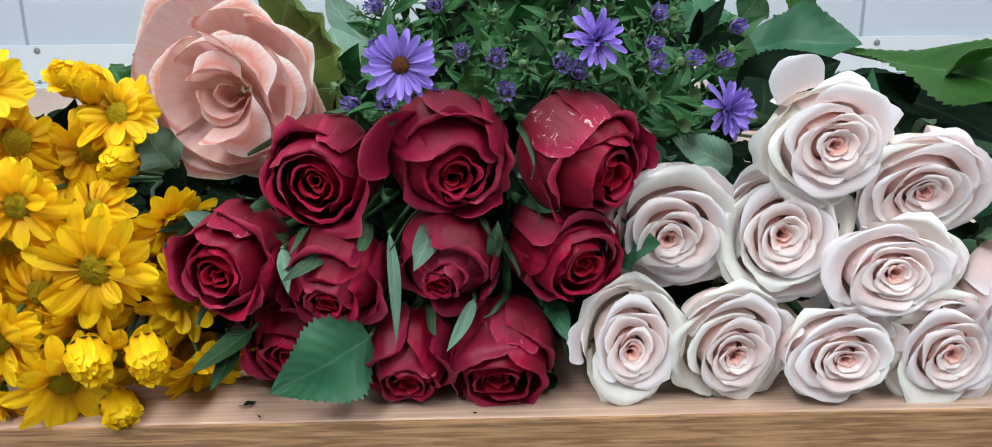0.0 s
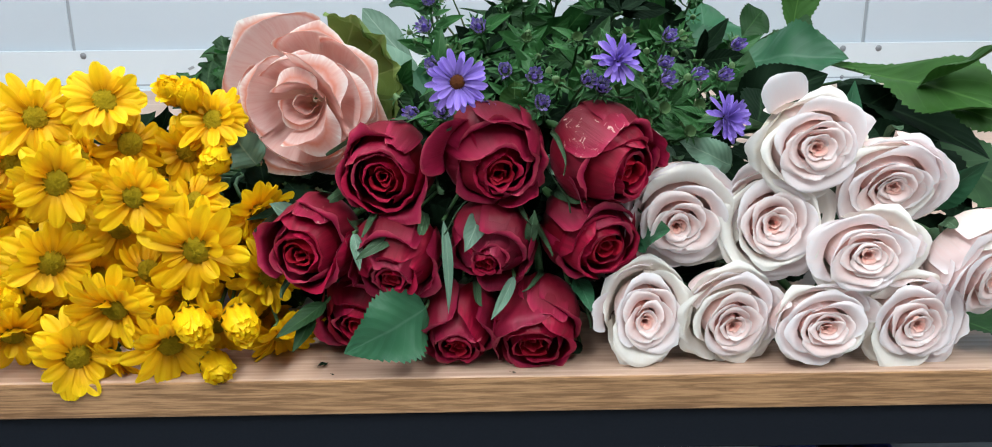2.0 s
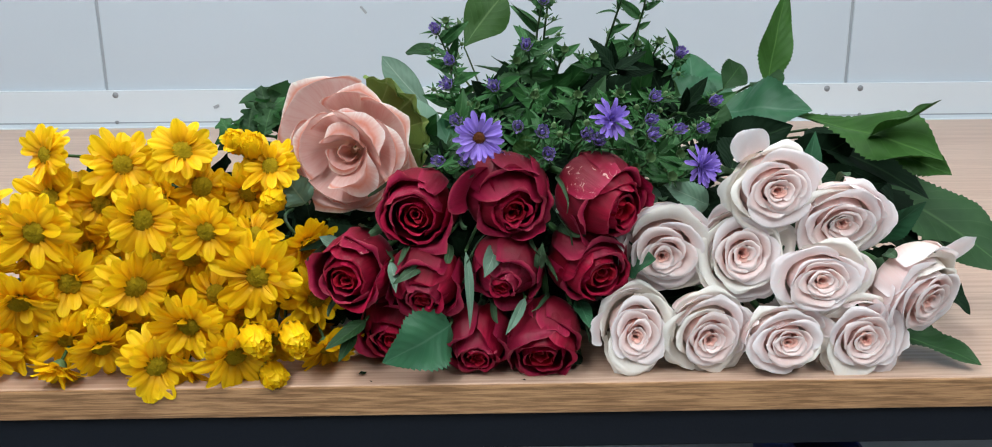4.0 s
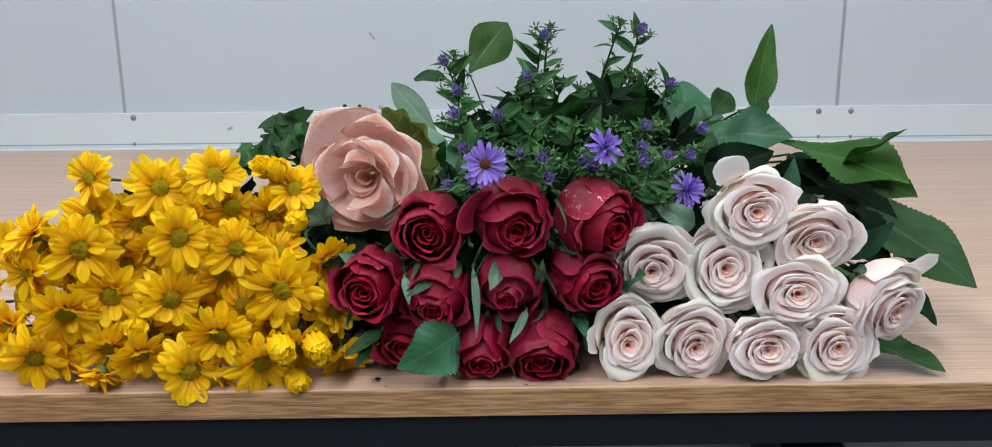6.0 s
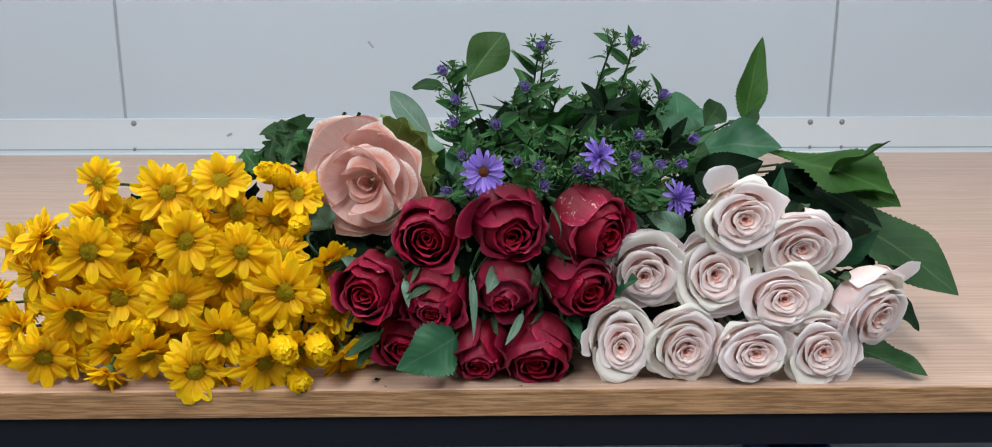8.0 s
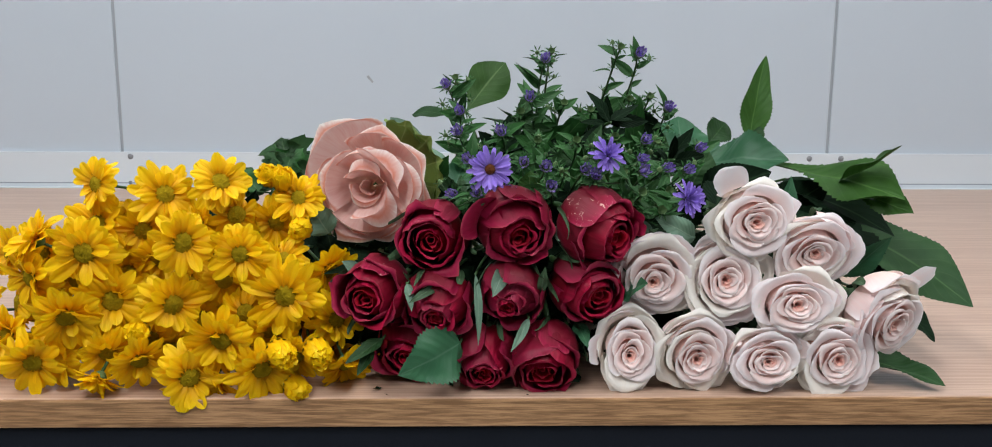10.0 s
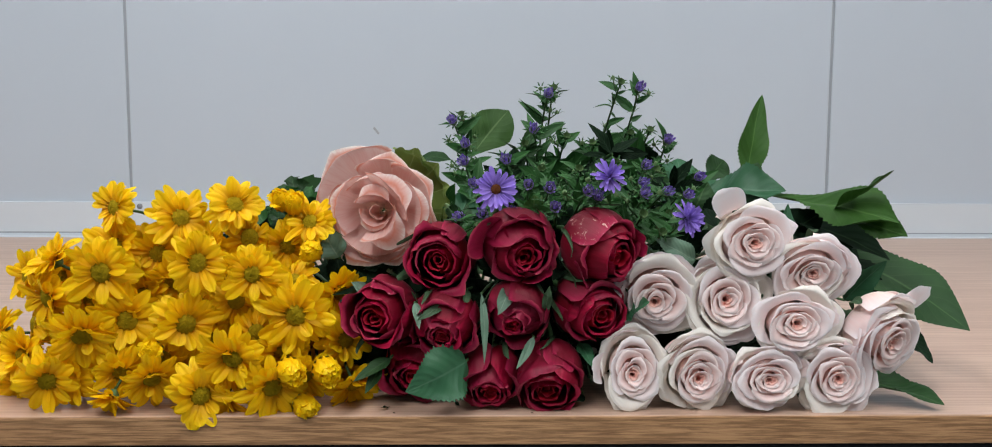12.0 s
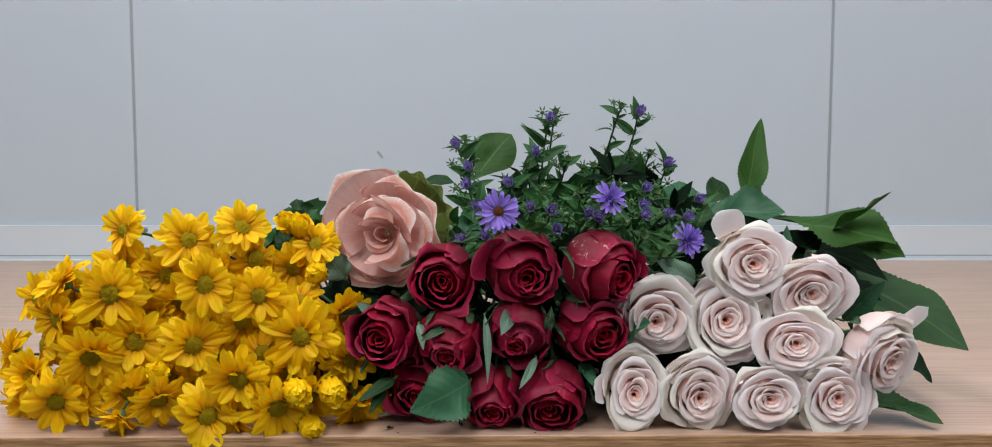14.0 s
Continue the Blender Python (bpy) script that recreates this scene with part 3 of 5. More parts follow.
    for j in range(leaves):
        p = pts[2 + 2 * j]
        q = p + Vector((rng.uniform(-0.05, 0.05), rng.uniform(-0.005, 0.05), rng.uniform(-0.01, 0.03)))
        q.z = max(q.z, TABLE + 0.012)
        ln = (q - p).length
        me = leaf_mesh("leaf", ln, ln * 0.62, 0.25, 10, 0.2, 0.1, 0.42, rng.randrange(999))
        # Near-black leaf tone stands in for shade behind the head.
        part("leaf", me, M_LEAF_DARK_SHADE, thing, "", leaf_pose(p, q, rng.uniform(10, 80)))
    return thing


# ---- yellow daisies ----
def ray_petal(name, length, width, cup, bend, notch, seed, nu=4, nv=7, start=0.0):
    """A strap-shaped ray floret along +y with a shallow channel and a blunt, notched tip."""
    rng = random.Random(seed)
    tw = rng.uniform(-0.3, 0.3)
    def f(u, v):
        v = 1 - (1 - v) ** 1.6
        w = 0.45 + 0.55 * min(1, v * 1.8)
        if v > 0.6:
            w *= math.sqrt(max(0.0, 1 - ((v - 0.6) / 0.405) ** 2.4))
        edge = v - notch * 0.06 * (1 - abs(u)) * v ** 6
        x = u * width / 2 * w
        zz = cup * width * (u * u) * (0.9 - 0.4 * v) + bend * length * v * v + tw * x * v - 0.055 * width * math.cos(6.28 * u) * min(1.0, 3 * v)
        return (x, start + length * edge, zz)
    return sheet(name, f, nu, nv)


def daisy_variant(rings, disc_r, seed, loose=22):
    """Meshes and poses for one kind of daisy: rings of (count, length, width, lift in degrees, bend)."""
    rng = random.Random(seed)
    rows = []
    for ri, (count, length, width, lift, bend) in enumerate(rings):
        shapes = [ray_petal("petal", length * s, width, rng.uniform(0.10, 0.34), bend + rng.uniform(-0.25, 0.22), 0.35, seed * 31 + ri * 7 + i, 8, 7) for i, s in enumerate((0.72, 1.0, 1.14, 0.9))]
        for sh in shapes:
            sh.materials.append(M_YELLOW)
        for j in range(count):
            a = 6.2832 * (j + 0.5 * ri) / count + rng.uniform(-0.10, 0.10)
            tip = lift + rng.uniform(-loose, loose)
            mm = Matrix.Rotation(a, 4, "Z") @ Matrix.Translation((0, disc_r * 0.90, -0.0004 - 0.0008 * ri)) @ Matrix.Rotation(radians(tip), 4, "X") @ Matrix.Rotation(radians(rng.uniform(-26, 26)), 4, "Y")
            rows.append((shapes[rng.randrange(4)], mm))
    disc = dome("disc", disc_r, disc_r * 0.36, 9, 26, 0.0012, seed)
    disc.materials.append(M_DISC)
    return rows, disc, disc_r


DAISIES = [
    daisy_variant([(13, 0.0145, 0.0080, 26, -0.24), (14, 0.0168, 0.0084, 10, -0.24), (11, 0.0174, 0.0084, -8, -0.2)], 0.0072, 1),
    daisy_variant([(13, 0.0145, 0.0083, 44, -0.38), (14, 0.0166, 0.0086, 22, -0.34), (11, 0.0172, 0.0084, -2, -0.3)], 0.0070, 2),
    daisy_variant([(13, 0.0134, 0.0076, 4, -0.38), (13, 0.0158, 0.0080, -14, -0.38), (10, 0.0165, 0.0080, -28, -0.3)], 0.0074, 3),
    daisy_variant([(12, 0.0140, 0.0083, 62, -0.40), (14, 0.0162, 0.0086, 40, -0.36), (11, 0.0170, 0.0084, 12, -0.3)], 0.0074, 4),
    daisy_variant([(12, 0.0140, 0.0076, 34, -0.5), (13, 0.0172, 0.0080, 8, -0.3), (12, 0.0160, 0.0082, -16, 0.1)], 0.0068, 5, 30),
    daisy_variant([(11, 0.0125, 0.0078, 66, -0.5), (13, 0.0160, 0.0084, 36, -0.5), (12, 0.0176, 0.0080, 4, -0.35)], 0.0070, 6, 30),
    daisy_variant([(12, 0.0138, 0.0072, -4, -0.5), (13, 0.0160, 0.0078, -24, -0.4), (11, 0.0168, 0.0078, -42, -0.3)], 0.0074, 7, 28),
    daisy_variant([(12, 0.0132, 0.0076, 74, -0.3), (12, 0.0156, 0.0082, 52, -0.5), (12, 0.0170, 0.0080, 26, -0.45)], 0.0066, 8, 26),
]
DAISY_CALYX = dome("calyx", 0.0068, -0.006, 4, 10)
DAISY_CALYX.materials.append(M_CALYX)


def daisy(x, y, z, yaw, pitch, size, variant, seed):
    """A spray chrysanthemum flower with its stalk; x, y, z is the middle of its disc."""
    rng = random.Random(seed)
    rows, disc, disc_r = DAISIES[variant + 4 * (seed % 2)]
    yaw, pitch = yaw + rng.uniform(-32, 32), pitch + rng.uniform(-20, 22)
    m = aim(x, y, z, yaw, pitch, rng.uniform(0, 360)) @ Matrix.Scale(size * 1.02, 4)
    axis = (aim(0, 0, 0, yaw, pitch).to_3x3() @ Vector((0, 0, 1))).normalized()
    thing = empty("chrysanthemum", Matrix.Identity(4), "yellow daisy-shaped chrysanthemum with an olive disc on a green stalk", "chrysanthemum", "yellow chrysanthemums")
    part("disc", disc, None, thing, "olive-brown disc", m)
    for me, mm in rows:
        part("petal", me, None, thing, "", m @ mm)
    part("calyx", DAISY_CALYX, None, thing, "", m @ Matrix.Translation((0, 0, -0.002)))
    root = (-0.22 + (x + 0.2) * 0.35 + rng.uniform(-0.02, 0.02), rng.uniform(0.86, 0.98), TABLE + 0.0016)
    pts = stem_line(m @ Vector((0, 0, -0.007)), axis, root)
    part("stalk", tube("stalk", pts, [0.0012 + 0.0006 * k / 12 for k in range(13)], 6), M_STEM, thing)
    return thing


BUD_PETAL = [ray_petal("bud_petal", 0.0145, 0.0085, 0.40, b, 0.3, 70 + i, 4, 6) for i, b in enumerate((0.55, 0.45, 0.62))]
for _me in BUD_PETAL:
    _me.materials.append(M_YELLOW)


def daisy_bud(x, y, z, yaw, pitch, size, seed):
    """A half-closed chrysanthemum bud: petals folded in over the middle in a green cup."""
    rng = random.Random(seed)
    m = aim(x, y, z, yaw, pitch, rng.uniform(0, 360)) @ Matrix.Scale(size, 4)
    axis = (aim(0, 0, 0, yaw, pitch).to_3x3() @ Vector((0, 0, 1))).normalized()
    thing = empty("chrysanthemum_bud", Matrix.Identity(4), "half-closed yellow chrysanthemum bud in a green cup", "flower bud", "chrysanthemum buds")
    for ring, (count, rad, lift) in enumerate(((12, 0.0062, 62), (9, 0.0045, 70), (6, 0.0025, 78))):
        for j in range(count):
            a = 6.2832 * (j + ring * 0.5) / count
            mm = Matrix.Rotation(a, 4, "Z") @ Matrix.Translation((0, rad, -0.008)) @ Matrix.Rotation(radians(lift + rng.uniform(-6, 6) + 10), 4, "X")
            part("petal", BUD_PETAL[rng.randrange(3)], None, thing, "", m @ mm)
    cup = dome("cup", 0.0070, -0.0080, 5, 12)
    part("cup", cup, M_BUD_CUP, thing, "green striped cup", m @ Matrix.Translation((0, 0, -0.0045)))
    root = (-0.22 + (x + 0.2) * 0.35, rng.uniform(0.86, 0.98), TABLE + 0.0016)
    pts = stem_line(m @ Vector((0, 0, -0.011)), axis, root)
    part("stalk", tube("stalk", pts, [0.0011 + 0.0006 * k / 12 for k in range(13)], 6), M_STEM, thing)
    return thing


# ---- asters ----
ASTER_LEAVES = [leaf_mesh("leaf", 0.025, 0.0092, 0.0, 8, 0.35, c, 0.38, 200 + i) for i, c in enumerate((0.25, -0.2, 0.05, 0.5))]
for _me in ASTER_LEAVES:
    _me.materials.append(M_ASTER_LEAF)
ASTER_RAYS = [ray_petal("petal", 0.0108 * s, 0.0031, 0.35, b, 0.2, 90 + i, 4, 6) for i, (s, b) in enumerate(((1, -0.1), (0.9, 0.05), (1.08, -0.2)))]
for _me in ASTER_RAYS:
    _me.materials.append(M_PURPLE)
BUD_RAYS = [ray_petal("petal", 0.0062, 0.0022, 0.5, b, 0.1, 95 + i, 3, 4) for i, b in enumerate((0.35, 0.2))]
for _me in BUD_RAYS:
    _me.materials.append(M_DEEP_PURPLE)
BUD_CUP = dome("cup", 0.0042, -0.0062, 5, 10)
BUD_CUP.materials.append(M_CALYX)
SIDE_BUD = dome("side_bud", 0.0023, 0.0033, 5, 10)
SIDE_BUD.materials.append(M_CALYX)
SCALES = [leaf_mesh("scale", 0.0058, 0.0018, 0.0, 6, 0.3, 0.4, 0.4, 300)]
SCALES[0].materials.append(M_ASTER_LEAF)


def sprig(x, y, z, yaw, pitch, head, seed, leaves=14, size=1.0, root=None, side_buds=1, double=False):
    """An aster twig: a thin stem from the table up to one head, narrow leaves all along it and small green side buds."""
    rng = random.Random(seed)
    m = aim(x, y, z, yaw, pitch, rng.uniform(0, 360)) @ Matrix.Scale(size, 4)
    words = {"open": "violet aster in full flower on a leafy twig", "bud": "leafy aster twig with a violet bud", "green": "leafy aster twig with closed green buds"}[head]
    thing = empty("aster_twig", Matrix.Identity(4), words, "aster", "aster twigs")
    if head == "open":
        if not double:
            part("disc", dome("disc", 0.0034, 0.0018, 5, 14, 0.0006, seed), M_ASTER_DISC, thing, "russet disc", m)
        for ring, (count, lift) in enumerate(((17, 24), (16, 6)) if not double else ((6, 78), (9, 58), (11, 36), (12, 12))):
            for j in range(count):
                a = 6.2832 * (j + 0.5 * ring) / count + rng.uniform(-0.12, 0.12)
                mm = Matrix.Rotation(a, 4, "Z") @ Matrix.Translation((0, 0.0006 + 0.0008 * ring if double else 0.003, -0.0006)) @ Matrix.Rotation(radians(lift + rng.uniform(-16, 16)), 4, "X") @ Matrix.Rotation(radians(rng.uniform(-25, 25)), 4, "Y")
                part("petal", ASTER_RAYS[rng.randrange(3)], None, thing, "", m @ mm)
    elif head == "bud":
        for ring, (count, rad, lift) in enumerate(((11, 0.0031, 62), (7, 0.0016, 78))):
            for j in range(count):
                mm = Matrix.Rotation(6.2832 * (j + 0.5 * ring) / count, 4, "Z") @ Matrix.Translation((0, rad, -0.001)) @ Matrix.Rotation(radians(lift + rng.uniform(-12, 12)), 4, "X")
                part("petal", BUD_RAYS[rng.randrange(2)], None, thing, "", m @ mm)
    cup = part("cup", BUD_CUP, None, thing, "", m)
    for j in range(8):
        mm = Matrix.Rotation(0.785 * j, 4, "Z") @ Matrix.Translation((0, 0.0036, -0.003)) @ Matrix.Rotation(radians(rng.uniform(0, 45)), 4, "X")
        part("scale", SCALES[0], None, cup, "", mm)
    top = m @ Vector((0, 0, -0.006))
    root = Vector(root or (0.04 + (x - 0.04) * 0.35, rng.uniform(0.90, 1.02), TABLE + 0.0018))
    c1 = top + Vector((rng.uniform(-0.012, 0.012), 0.035, -0.02))
    c2 = top.lerp(root, 0.6)
    c2.z = min(c2.z, TABLE + 0.05)
    pts = [glide([top, c1, c2, root], k / 14) for k in range(15)]
    part("stem", tube("stem", pts, [0.0008 + 0.0011 * k / 14 for k in range(15)], 6), M_STEM, thing)
    for j in range(int(leaves * 2.1)):
        t = 0.01 + 0.62 * (j + rng.random() * 0.7) / max(1, leaves)
        p = glide([top, c1, c2, root], t)
        q = p + Vector((rng.uniform(-1, 1), rng.uniform(-0.7, 0.5), rng.uniform(-0.2, 1.0))).normalized()
        part("leaf", ASTER_LEAVES[rng.randrange(4)], None, thing, "", leaf_pose(p, q, rng.uniform(-10, 100)) @ Matrix.Scale(rng.uniform(0.42, 1.10) * size, 4))
    for j in range(side_buds):
        p = glide([top, c1, c2, root], 0.06 + 0.10 * j + rng.uniform(0, 0.04))
        q = p + Vector((rng.uniform(-0.014, 0.014), rng.uniform(-0.012, 0.002), rng.uniform(0.004, 0.014)))
        part("side_stem", tube("side_stem", [p, p.lerp(q, 0.5) + Vector((0, 0, -0.001)), q], [0.0006] * 3, 5), M_STEM, thing)
        bm_ = Matrix.Translation(q) @ Matrix.Rotation(rng.uniform(-0.6, 0.6), 4, "Y") @ Matrix.Rotation(rng.uniform(0.2, 1.2), 4, "X")
        bud = part("side_bud", SIDE_BUD, None, thing, "", bm_)
        for i in range(7):
            mm = Matrix.Rotation(0.9 * i, 4, "Z") @ Matrix.Translation((0, 0.0026, 0.0)) @ Matrix.Rotation(radians(rng.uniform(20, 70)), 4, "X") @ Matrix.Scale(0.8, 4)
            part("scale", SCALES[0], None, bud, "", mm)
    return thing


def cut_stem(a, b):
    """The cut end of a bare stalk that sticks out behind the bunch."""
    thing = empty("cut_stalk", Matrix.Identity(4), "bare cut flower stalk sticking up behind the bunch", "stalk")
    root = (a[0] - 0.03, a[1] + 0.12, TABLE + 0.0025)
    pts = [glide([b, a, (a[0], a[1] + 0.05, TABLE + 0.02), root], k / 8) for k in range(9)]
    part("stalk", tube("stalk", pts, [0.0024] * 9, 7), M_LEAF_DARK_SHADE, thing)


def foliage_stalk(name, label, x, y, z, material, seed, count, reach, lobed=0.0, width=0.6, front=0.0):
    """A leafy stalk inside a bunch: it runs back along the table and carries leaves on both sides."""
    rng = random.Random(seed)
    thing = empty(name, Matrix.Identity(4), label, "leaves", "leafy stalks")
    root = Vector((x * 0.7 + rng.uniform(-0.02, 0.02), 0.96, TABLE + 0.0022))
    line = [Vector((x, y, z)), Vector((x, y + 0.1, z)), Vector((x * 0.8, y + 0.25, TABLE + 0.03)), root]
    part("stalk", tube("stalk", [glide(line, k / 10) for k in range(11)], [0.0015 + 0.0007 * k / 10 for k in range(11)], 6), M_STEM, thing)
    for j in range(count):
        p = glide(line, 0.42 * j / count)
        q = p + Vector((rng.uniform(-1, 1), rng.uniform(-0.5 - front, 0.5), rng.uniform(-0.5, 0.9))).normalized() * reach * rng.uniform(0.6, 1.2)
        q.z = max(q.z, TABLE + 0.010)
        ln = (q - p).length
        me = leaf_mesh("leaf", ln, ln * width, 0.3, 8, 0.2, rng.uniform(-0.1, 0.2), 0.45, rng.randrange(999), lobed, 0.08)
        part("leaf", me, material, thing, "", leaf_pose(p, q, rng.uniform(0, 90)))
    return thing


# Added filler foliage; its near-black colour stands in for shade between flowers.
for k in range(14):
    foliage_stalk("rose_foliage", "near-black filler rose leaves on a stalk, painted shade among the red roses", -0.13 + 0.0185 * k, 0.442 + 0.010 * (k % 3), TABLE + ((0.030, 0.075, 0.11)[k % 3] if k > 5 else (0.025, 0.055)[k % 2]), M_LEAF_DARK_SHADE, 700 + k, 13, 0.042)
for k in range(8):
    foliage_stalk("rose_foliage", "near-black filler rose leaves on a stalk, painted shade among the white roses", 0.08 + 0.028 * k, 0.46 + 0.012 * (k % 3), TABLE + (0.030, 0.075, 0.10)[k % 3] * (1 if k < 6 else 0.6), M_LEAF_DARK_SHADE, 720 + k, 10, 0.045)
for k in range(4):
    foliage_stalk("rose_foliage", "near-black filler rose leaves on a stalk, painted shade under the pink flower", -0.155 + 0.015 * k, 0.468, TABLE + (0.080, 0.095)[k % 2], M_LEAF_DARK_SHADE, 860 + k, 10, 0.034, 0.0, 0.7, 0.0)
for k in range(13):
    foliage_stalk("rose_foliage", "near-black filler rose leaves lying low, painted shade under the roses", -0.12 + 0.024 * k, 0.440 + 0.006 * (k % 2), TABLE + 0.014, M_LEAF_DARK_SHADE, 800 + k, 9, 0.030, 0.0, 0.6, 0.2)
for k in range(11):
    foliage_stalk("chrysanthemum_foliage", "near-black lobed chrysanthemum filler leaves on a stalk, painted shade", -0.355 + 0.022 * k, 0.465 + 0.012 * (k % 3), TABLE + (0.025, 0.065, 0.10)[k % 3] * (0.7 if k < 2 or k > 7 else 1), M_LEAF_DARK_SHADE, 740 + k, 11, 0.042, 0.3)
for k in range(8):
    foliage_stalk("aster_foliage", "dense aster leaves on a stalk, every second stalk near-black for shade", -0.05 + 0.026 * k, 0.50 + 0.03 * (k % 3), TABLE + (0.13, 0.16, 0.19)[k % 3], M_LEAF_DARK_SHADE if k % 2 else M_LEAF, 760 + k, 20, 0.034, 0.0, 0.36, 0.3)

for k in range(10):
    foliage_stalk("aster_foliage", "near-black filler leaves, painted shade deep inside the aster bunch", -0.06 + 0.024 * k, 0.54 + 0.03 * (k % 3), TABLE + (0.10, 0.13, 0.155)[k % 3], M_LEAF_DARK_SHADE, 830 + k, 14, 0.048, 0.0, 0.5, 0.0)


# ---- the flowers ----
daisy(-0.323, 0.436, 0.894, -9, 10, 0.90, 0, 100)
daisy(-0.322, 0.405, 0.848, -8, 4, 1.20, 0, 101)
daisy(-0.369, 0.43, 0.854, -37, 30, 1.02, 3, 102)
daisy(-0.273, 0.44, 0.886, -7, 15, 1.04, 0, 103)
daisy(-0.228, 0.43, 0.897, -2, 10, 0.98, 1, 104)
daisy(-0.219, 0.435, 0.871, 4, 5, 0.94, 2, 105)
daisy(-0.252, 0.41, 0.855, 10, -15, 1.08, 1, 106)
daisy(-0.211, 0.41, 0.846, 9, -10, 1.02, 0, 107)
daisy(-0.184, 0.43, 0.837, 7, 5, 0.89, 2, 108)
daisy(-0.179, 0.408, 0.815, 12, -5, 1.23, 0, 109)
daisy(-0.262, 0.41, 0.808, 4, -5, 1.08, 0, 110)
daisy(-0.336, 0.4, 0.801, -4, -15, 1.11, 1, 111)
daisy(-0.37, 0.42, 0.826, -32, -20, 1.10, 1, 112)
daisy(-0.175, 0.45, 0.882, 23, 10, 0.92, 0, 113)
daisy(-0.194, 0.455, 0.861, 7, 0, 0.92, 0, 114)
daisy(-0.151, 0.44, 0.827, 21, -10, 0.95, 1, 115)
daisy(-0.145, 0.43, 0.791, 21, 0, 0.98, 0, 116)
daisy(-0.224, 0.395, 0.785, 10, -8, 1.14, 1, 117)
daisy(-0.195, 0.395, 0.763, 11, -10, 1.06, 3, 118)
daisy(-0.137, 0.42, 0.758, 12, -30, 1.01, 1, 119)
daisy(-0.363, 0.4, 0.767, 8, -5, 1.11, 1, 120)
daisy(-0.396, 0.43, 0.779, 6, 10, 1.02, 3, 121)
daisy(-0.35, 0.412, 0.765, -20, -15, 0.95, 1, 122)
daisy(-0.314, 0.395, 0.756, -2, -40, 0.80, 3, 123)
daisy(-0.31, 0.405, 0.772, -6, -30, 0.99, 1, 124)
daisy(-0.285, 0.4, 0.768, 1, -20, 0.98, 1, 125)
daisy(-0.247, 0.392, 0.758, 20, -8, 1.10, 1, 126)
daisy(-0.233, 0.402, 0.753, 2, -40, 0.90, 1, 127)
daisy(-0.229, 0.43, 0.822, 3, 5, 0.93, 2, 128)
daisy(-0.307, 0.412, 0.81, 9, -15, 1.13, 1, 129)
daisy(-0.293, 0.445, 0.857, 7, 0, 1.00, 0, 130)
daisy(-0.308, 0.45, 0.823, -4, 0, 0.96, 1, 131)
daisy(-0.326, 0.44, 0.863, -7, 25, 1.17, 1, 132)
daisy(-0.211, 0.42, 0.799, 4, -5, 0.97, 2, 133)
daisy(-0.193, 0.42, 0.784, 16, -20, 0.97, 1, 134)
daisy(-0.284, 0.42, 0.779, 2, -25, 0.92, 2, 135)
daisy(-0.261, 0.445, 0.814, 0, 0, 1.00, 2, 136)
daisy(-0.25, 0.445, 0.862, -9, 10, 0.86, 1, 137)
daisy(-0.174, 0.412, 0.768, 23, -20, 0.91, 3, 138)
daisy(-0.39, 0.44, 0.802, -28, 0, 1.04, 2, 139)
daisy(-0.358, 0.43, 0.776, -10, -10, 0.98, 2, 140)
daisy(-0.282, 0.445, 0.834, -2, -10, 1.00, 1, 141)
daisy(-0.208, 0.46, 0.852, 6, 10, 0.93, 1, 142)
daisy(-0.163, 0.45, 0.802, 30, 0, 0.87, 1, 143)
daisy(-0.401, 0.455, 0.838, -34, 20, 0.97, 1, 144)
daisy(-0.25, 0.44, 0.789, 1, 0, 0.90, 1, 145)
daisy(-0.426, 0.46, 0.79, -41, 0, 1.02, 1, 146)
daisy(-0.405, 0.44, 0.753, -24, -10, 0.95, 1, 147)
daisy(-0.349, 0.45, 0.818, -8, 0, 1.01, 2, 148)
daisy(-0.315, 0.45, 0.776, -5, -5, 1.01, 1, 149)
daisy(-0.276, 0.44, 0.763, -2, -10, 0.95, 2, 150)
daisy(-0.214, 0.46, 0.821, 5, 0, 0.97, 1, 151)
daisy(-0.176, 0.45, 0.786, 18, 0, 0.96, 2, 152)
daisy(-0.156, 0.45, 0.76, 15, -15, 0.96, 1, 153)
daisy(-0.341, 0.44, 0.774, -8, -10, 0.95, 2, 154)
daisy(-0.25, 0.46, 0.832, 2, 0, 0.97, 2, 155)
daisy(-0.218, 0.43, 0.771, 4, -15, 0.89, 1, 156)
daisy(-0.378, 0.46, 0.837, -21, 10, 1.02, 1, 157)
daisy(-0.312, 0.47, 0.835, -4, 5, 0.99, 0, 158)
daisy_bud(-0.198, 0.452, 0.899, 0, 25, 1.20, 300)
daisy_bud(-0.187, 0.45, 0.896, 10, 30, 1.20, 301)
daisy_bud(-0.172, 0.435, 0.86, 0, 0, 1.29, 302)
daisy_bud(-0.285, 0.4, 0.79, 10, 20, 1.22, 303)
daisy_bud(-0.179, 0.388, 0.777, 25, 0, 1.48, 304)
daisy_bud(-0.153, 0.392, 0.776, 25, -5, 1.49, 305)
daisy_bud(-0.17, 0.394, 0.749, 35, -10, 1.21, 306)
daisy_bud(-0.314, 0.45, 0.872, -20, 10, 1.08, 307)

RED_WORDS = "crimson red rose with slightly bruised outer petals and green sepals"
WHITE_WORDS = "blush-white open rose with a pale pink heart"
rose("red", -0.073, 0.396, 0.857, -10, -6, 0.0240, 5, (-0.026, 0.93, TABLE + 0.003), "crimson red rose with a tight spiral heart and smooth petals", 1.04, 1.22, [(62, 0.40, 0.86, 0.14)])
